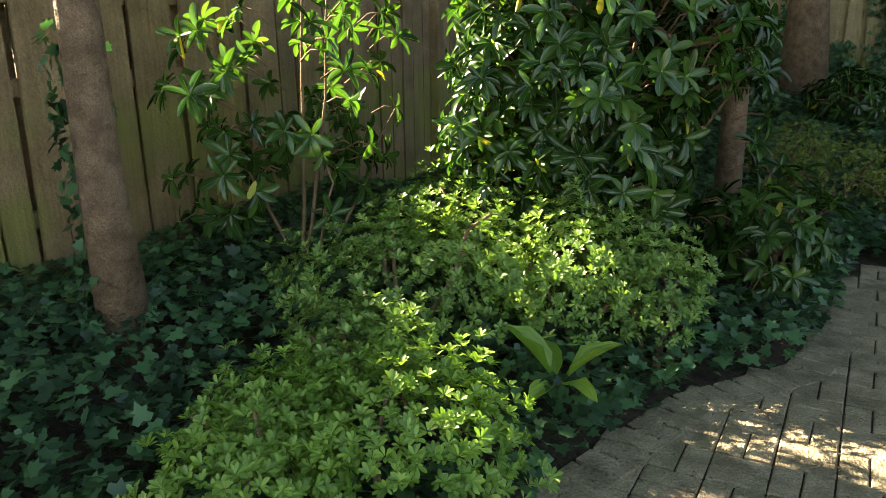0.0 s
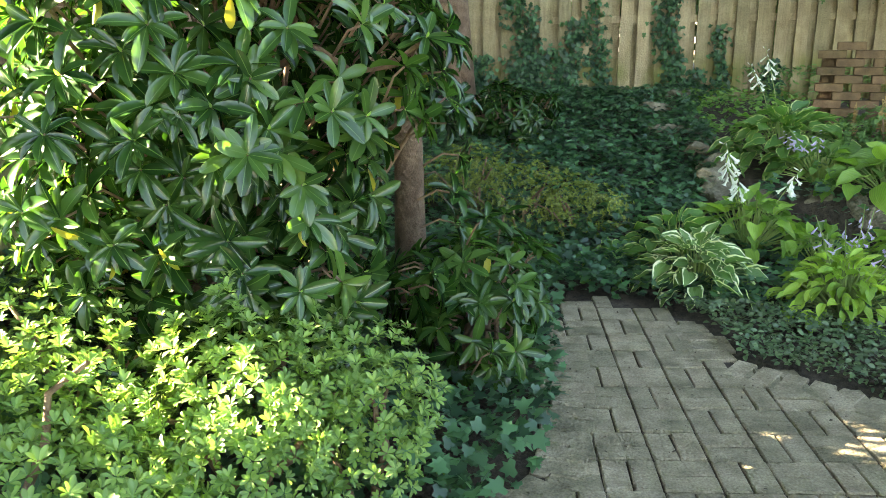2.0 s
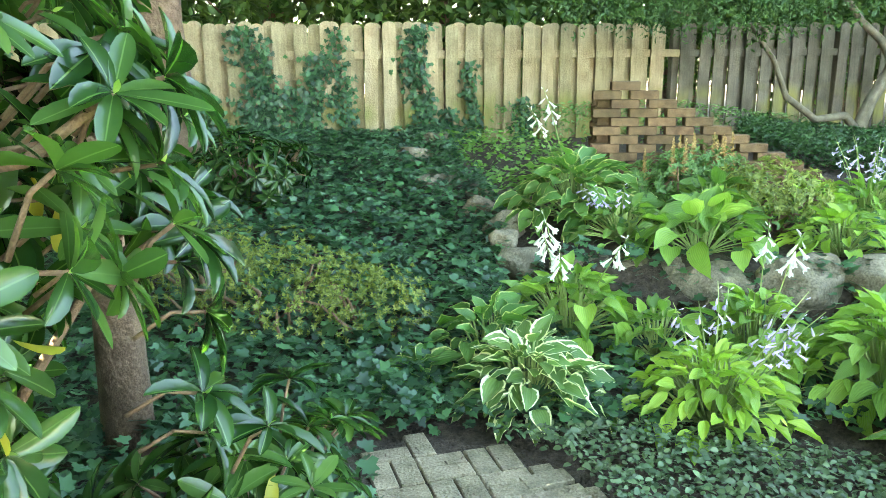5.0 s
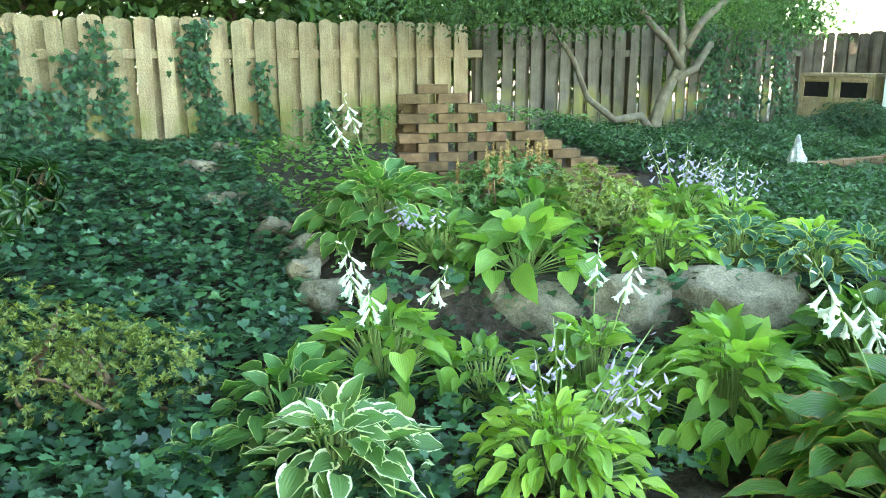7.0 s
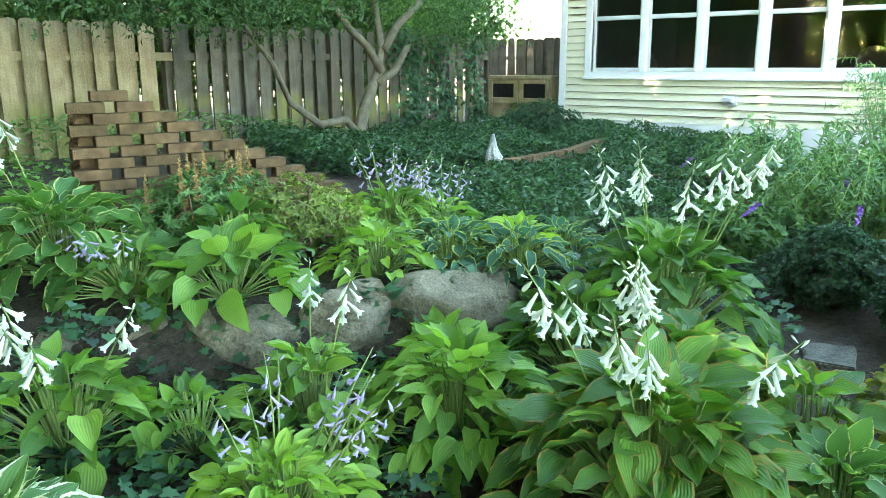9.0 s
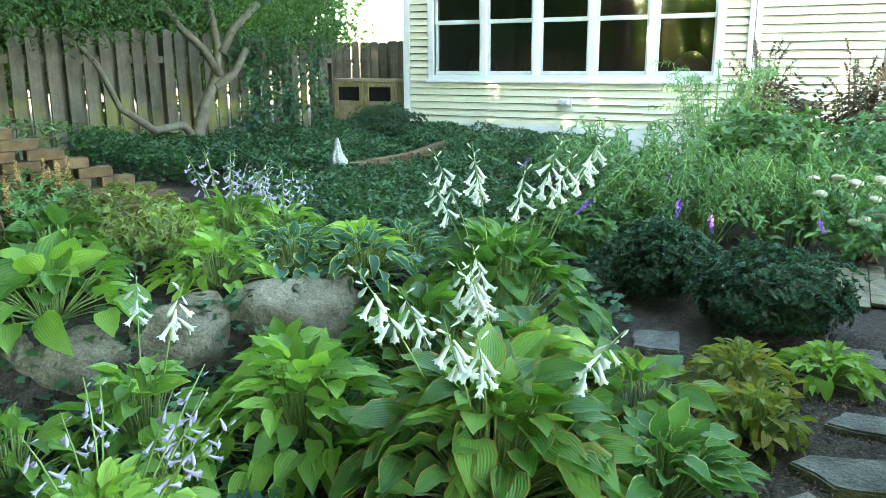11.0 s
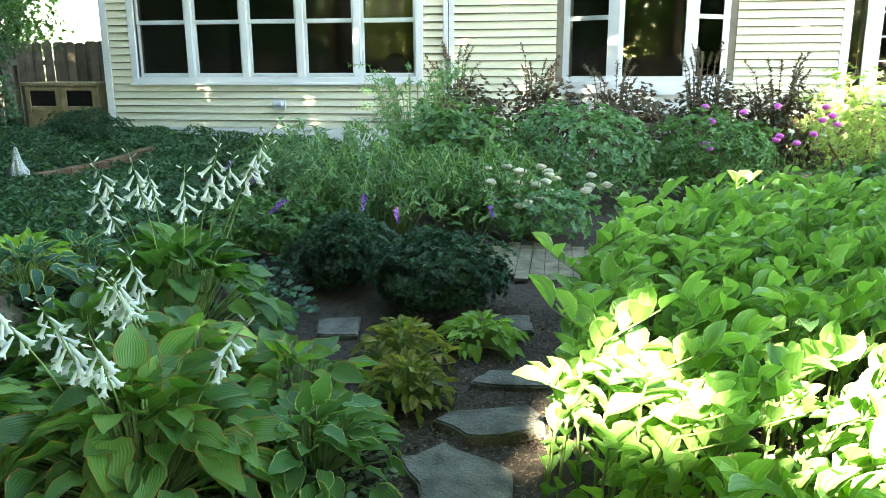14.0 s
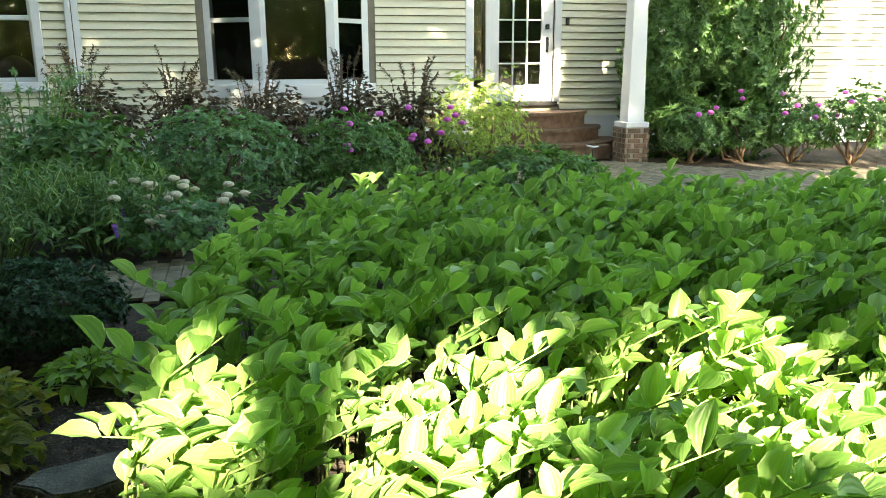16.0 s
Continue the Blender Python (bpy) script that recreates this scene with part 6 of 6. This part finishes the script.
for i, (x, y, z, sx, sy, sz, turn) in enumerate(((3.28, 5.62, 0.14, 0.30, 0.17, 0.20, -25), (2.83, 5.83, 0.16, 0.20, 0.15, 0.19, -20), (2.45, 6.05, 0.12, 0.22, 0.14, 0.18, -25), (2.2, 6.2, 0.16, 0.085, 0.1, 0.19, -20), (2.04, 6.28, 0.24, 0.10, 0.09, 0.09, 0), (2.02, 6.25, 0.08, 0.12, 0.1, 0.09, 0), (1.86, 6.36, 0.22, 0.10, 0.09, 0.1, 0), (1.72, 6.42, 0.2, 0.12, 0.1, 0.12, 0), (1.5, 6.6, 0.22, 0.14, 0.12, 0.13, 0), (3.75, 5.35, 0.1, 0.14, 0.12, 0.12, 0), (1.62, 7.15, 0.36, 0.14, 0.12, 0.1, 10), (1.5, 6.85, 0.3, 0.10, 0.09, 0.1, 10), (1.6, 7.6, 0.4, 0.12, 0.1, 0.08, 0), (1.55, 8.4, 0.46, 0.2, 0.12, 0.06, 0), (1.6, 9.4, 0.55, 0.18, 0.12, 0.08, 0), (1.95, 9.95, 0.62, 0.16, 0.12, 0.1, 0), (1.75, 8.0, 0.42, 0.13, 0.1, 0.06, 0), (3.1, 5.05, 0.02, 0.1, 0.07, 0.06, 0))):
    k = 1.2 if i < 4 else 0.95
    rock(x, y, z + 0.03, sx * k, sy * k, sz * k, turn, i + 1)


def flagstone(x, y, z, outline, label):
    """A flat, uneven slab with broken edges."""
    z = z - 0.03
    rng = np.random.default_rng(int(x * 100))
    pts = []
    for (a, b), (c, d) in zip(outline, outline[1:] + outline[:1]):
        for f in (0, 0.33, 0.66):
            pts.append((x + (a + (c - a) * f - x) * 0.9 + rng.normal(0, 0.01), y + (b + (d - b) * f - y) * 0.9 + rng.normal(0, 0.01)))
    bm = bmesh.new()
    top = bm.faces.new([bm.verts.new((p[0], p[1], z + rng.normal(0, 0.002))) for p in pts])
    low = bmesh.ops.extrude_face_region(bm, geom=[top])
    for v in [g for g in low["geom"] if isinstance(g, bmesh.types.BMVert)]:
        v.co.z -= 0.07
    bmesh.ops.recalc_face_normals(bm, faces=bm.faces)
    bmesh.ops.bevel(bm, geom=[e for e in bm.edges if min(v.co.z for v in e.verts) > z - 0.02], offset=0.008, segments=2, affect="EDGES")
    ob = part("stepping_stone", bm, FLAG, None)
    return tagged(ob, label, "stone", "stepping stones")


flagstone(3.2, 3.2, 0.05, [(3.2, 3.36), (3.33, 3.3), (3.43, 2.92), (3.2, 2.86), (3.06, 3.12)], "blue-grey flagstone set in the mulch")
flagstone(2.85, 3.25, 0.045, [(2.92, 3.45), (3.05, 3.28), (2.88, 3.0), (2.62, 2.95), (2.6, 3.3)], "blue-grey flagstone set in the mulch")
flagstone(3.65, 3.1, 0.045, [(3.62, 3.26), (3.8, 3.18), (3.82, 2.88), (3.6, 2.86)], "blue-grey flagstone set in the mulch")
flagstone(4.45, 3.15, 0.04, [(4.3, 3.3), (4.6, 3.32), (4.66, 3.0), (4.35, 2.95)], "pale flagstone by the brick paving")
flagstone(4.25, 4.05, 0.05, [(4.1, 4.15), (4.4, 4.2), (4.5, 3.95), (4.15, 3.9)], "pale flagstone beside the boxwood")
rgc = np.random.default_rng(31)
cx_, cy_ = spots([(2.4, 3.5), (2.5, 2.9), (4.6, 2.6), (5.0, 3.2), (4.2, 3.9), (3.0, 3.9)], 2600, rgc)
nn = len(cx_)
tagged(scatter("mulch_chips", T_SMALL, np.stack([cx_, cy_, height(cx_, cy_) - 0.012 + rgc.uniform(0, 0.012, nn)], 1), np.stack([rgc.normal(0, 1, nn), rgc.normal(0, 1, nn), rgc.normal(0, 0.3, nn)], 1), np.tile([0, 0, 1.0], (nn, 1)) + rgc.normal(0, 0.3, (nn, 3)), rgc.uniform(0.008, 0.03, nn), 0.009, CHIP), "small brown mulch chips round the stepping stones", "mulch", kind="stuff")

px_, py_ = spots(PATH_EDGE, 60, rgc)
keep_ = py_ > 0.5
px_, py_ = px_[keep_], py_[keep_]
np_ = len(px_)
tagged(scatter("fallen_leaves", T_OVAL, np.stack([px_, py_, np.full(np_, 0.004)], 1), rgc.normal(0, 1, (np_, 3)) * [1, 1, 0.1], np.tile([0, 0, 1.0], (np_, 1)) + rgc.normal(0, 0.2, (np_, 3)), rgc.uniform(0.006, 0.02, np_), 0.007, CHIP), "small dry leaf bits scattered on the brick path", "leaves", kind="stuff")

# ---- things on the right of the back bed ----


def build_spout():
    z = hgt(6.55, 7.6)
    s = thing("garden_ornament", 6.55, 7.6, z, "small pale stone garden ornament among the hedges", "ornament")
    bm = bmesh.new()
    bmesh.ops.create_icosphere(bm, subdivisions=4, radius=1)
    for v in bm.verts:
        k = 1 + 0.35 * noise.noise(v.co * 2.2) + 0.15 * noise.noise(v.co * 6)
        w = (0.05 + 0.012 * math.sin(v.co.z * 7)) * (1.35 - 0.35 * v.co.z)
        v.co = Vector((6.55 + v.co.x * w * k, 7.6 + v.co.y * w * k, z + 0.27 + v.co.z * 0.30))
    part("figure", bm, PALE_STONE, s, smooth=True)


build_spout()


def build_compost():
    x, y0, y1, z0, z1 = 12.2, 10.3, 11.6, 0.2, 1.16
    c = thing("compost_bin", x, 10.9, z0, "weathered wooden bin with two wire-mesh doors beside the house", "bin")
    part("body", box_bm(x + 0.02, x + 0.6, y0, y1, z0, z1 - 0.06, 0.006), FENCE, c)
    part("lid", box_bm(x - 0.03, x + 0.62, y0 - 0.03, y1 + 0.03, z1 - 0.06, z1, 0.006), FENCE, c)
    for a, b in ((y0 + 0.02, 10.93), (10.97, y1 - 0.02)):
        d = part("mesh_door", box_bm(x + 0.006, x + 0.018, a + 0.08, b - 0.08, 0.78, 1.02, 0), DARK_METAL, c)
        for p in ((a, a + 0.08, 0.68, 1.09), (b - 0.08, b, 0.68, 1.09)):
            part("stile", box_bm(x - 0.01, x + 0.019, p[0], p[1], p[2], p[3], 0.003), FENCE, d)
        part("rail", box_bm(x - 0.009, x + 0.019, a + 0.08, b - 0.08, 0.68, 0.77, 0.003), FENCE, d)
        part("rail", box_bm(x - 0.009, x + 0.019, a + 0.08, b - 0.08, 1.03, 1.09, 0.003), FENCE, d)


build_compost()

# ---- brickwork ----


def brick_mesh(name, lx, ly, lz, mat, bevel=0.004):
    bm = box_bm(-lx / 2, lx / 2, -ly / 2, ly / 2, 0, lz, 0)
    bmesh.ops.bevel(bm, geom=bm.edges[:], offset=bevel, segments=1, affect="EDGES")
    me = bpy.data.meshes.new(name)
    bm.to_mesh(me)
    bm.free()
    me.materials.append(mat)
    return me


def build_lattice():
    """An openwork wall of loose bricks, laid like steps with gaps between them."""
    rng = np.random.default_rng(2)
    w = thing("brick_lattice_wall", 3.2, 7.6, hgt(3.2, 7.6), "openwork stack of brown bricks stepping down to one side", "brick wall")
    data = brick_mesh("brick", 0.2, 0.095, 0.06, LATTICE_BRICK, 0.003)
    a, b = Vector((2.62, 7.67, 0)), Vector((4.12, 7.13, 0))
    d = (b - a).normalized()
    ang = math.degrees(math.atan2(d.y, d.x))
    courses = 11
    for k in range(courses):
        z = 0.56 + 0.0635 * k
        last = 0.2 + (courses - 1 - k) * 0.142
        u = -0.13 if k % 2 else 0.0
        while u < last - 0.09:
            p = a + d * (u + 0.1)
            ob = under(new("brick", data), w)
            ob.matrix_basis = pose(p.x, p.y, z, 0, 0, ang + rng.normal(0, 1.5))
            u += 0.264
    for k in range(courses - 2):                          # short return at the tall end, running back
        z = 0.56 + 0.0635 * k
        for m in range(2):
            p = a - d * 0.02 + Vector((-d.y, d.x, 0)) * (0.14 + 0.26 * m + (0.13 if k % 2 else 0))
            ob = under(new("brick", data), w)
            ob.matrix_basis = pose(p.x, p.y, z, 0, 0, ang + 78 + rng.normal(0, 1.5))
    part("base", box_bm(0, 1.6, -0.06, 0.06, 0.2, 0.56, 0.01), LATTICE_BRICK, w).matrix_basis = pose(a.x, a.y, 0, 0, 0, ang)


build_lattice()


def build_edging(points, z1, courses, label):
    w = thing("brick_edging", *points[0], 0, label, "brick wall")
    data = brick_mesh("brick", 0.2, 0.1, 0.06, LATTICE_BRICK)
    pts = [Vector((*p, 0)) for p in points]
    for a, b in zip(pts, pts[1:]):
        d = (b - a).normalized()
        n = int((b - a).length / 0.21)
        for k in range(courses):
            for i in range(n):
                p = a + d * (0.105 + i * 0.21 + (0.1 if k % 2 else 0))
                ob = under(new("brick", data), w)
                ob.matrix_basis = pose(p.x, p.y, z1 - 0.066 * (k + 1), 0, 0, math.degrees(math.atan2(d.y, d.x)))


build_edging([(6.9, 7.84), (8.2, 7.75), (9.7, 8.05)], 0.42, 3, "low brown brick edging wall between the hedges")
build_edging([(7.7, 6.45), (8.6, 6.2), (9.4, 5.8)], 0.3, 5, "low curved brick retaining wall by the hedge")


def build_paving():
    """Basket-weave pavers on the walked path, and more on the far paths."""
    rng = np.random.default_rng(6)
    me = brick_mesh("paver", 0.179, 0.0865, 0.05, PAVER, 0.005)
    path = link_mesh("pavement", [(x, y, -0.012) for x, y in PATH_EDGE], [tuple(range(len(PATH_EDGE)))], SOIL)
    tagged(path, "basket-weave path of worn grey-brown pavers", "pavement", kind="structure")
    m = 0.185
    for i in range(-4, 10):
        for j in range(-19, 30):
            for s in (-0.25, 0.25):
                across = (i + j) % 2 == 0
                x, y = i * m + (0 if across else s * m), j * m + (s * m if across else 0)
                if not inside(PATH_EDGE, np.array([x]), np.array([y]))[0] or y < -1.5:
                    continue
                ob = under(new("paver", me), path)
                ob.matrix_basis = pose(x + 0.0, y, -0.05 + rng.normal(0, 0.0015), rng.normal(0, 0.4), rng.normal(0, 0.4), (0 if across else 90) + rng.normal(0, 0.8))
    # soldier course along the bed
    for a, b in [*zip(PATH_EDGE[1:6], PATH_EDGE[2:7]), *zip(PATH_EDGE[10:14], PATH_EDGE[11:15])]:
        a, b = Vector((*a, 0)), Vector((*b, 0))
        n = max(1, int((b - a).length / 0.092))
        ang = math.degrees(math.atan2((b - a).y, (b - a).x))
        for k in range(n):
            p = a.lerp(b, (k + 0.5) / n)
            q = Vector((-(b - a).y, (b - a).x, 0)).normalized()
            ob = under(new("paver", me), path)
            ob.matrix_basis = pose(p.x - q.x * 0.07, p.y - q.y * 0.07, -0.0465, 0, 0, ang + 90)
    far = [[(5.4, 3.5), (5.45, 2.6), (6.4, 2.6), (6.5, 3.3), (5.9, 4.3), (5.5, 4.4)], [(6.3, 0.4), (6.6, -1.0), (6.2, -3.5), (6.6, -9), (8.8, -9), (9.3, -5.6), (9.6, -4.2), (11.0, -3.2), (11.4, -0.8), (9.3, -0.7), (7.3, -0.6)]]
    V, F, _ = [], [], 0
    base = [(s * 0.097, t * 0.047, z) for z in (0, 0.02) for s, t in ((-1, -1), (1, -1), (1, 1), (-1, 1))]
    for poly in far:
        xs, ys = [p[0] for p in poly], [p[1] for p in poly]
        x = np.arange(min(xs), max(xs), 0.2)
        y = np.arange(min(ys), max(ys), 0.1)
        X, Y = np.meshgrid(x, y, indexing="ij")
        X = X + 0.1 * (np.arange(len(y)) % 2)[None]
        ok = inside(poly, X.ravel(), Y.ravel())
        for px, py in zip(X.ravel()[ok], Y.ravel()[ok]):
            o = len(V)
            V += [(px + a, py + b, c - 0.004 + 0.002 * noise.noise((px * 9, py * 9, 0))) for a, b, c in base]
            F += [(o + 4, o + 5, o + 6, o + 7), (o, o + 1, o + 5, o + 4), (o + 1, o + 2, o + 6, o + 5), (o + 2, o + 3, o + 7, o + 6), (o + 3, o, o + 4, o + 7)]
    tagged(link_mesh("far_pavement", V, F, PAVER), "worn brick paving by the house and steps", "pavement", kind="structure")


build_paving()
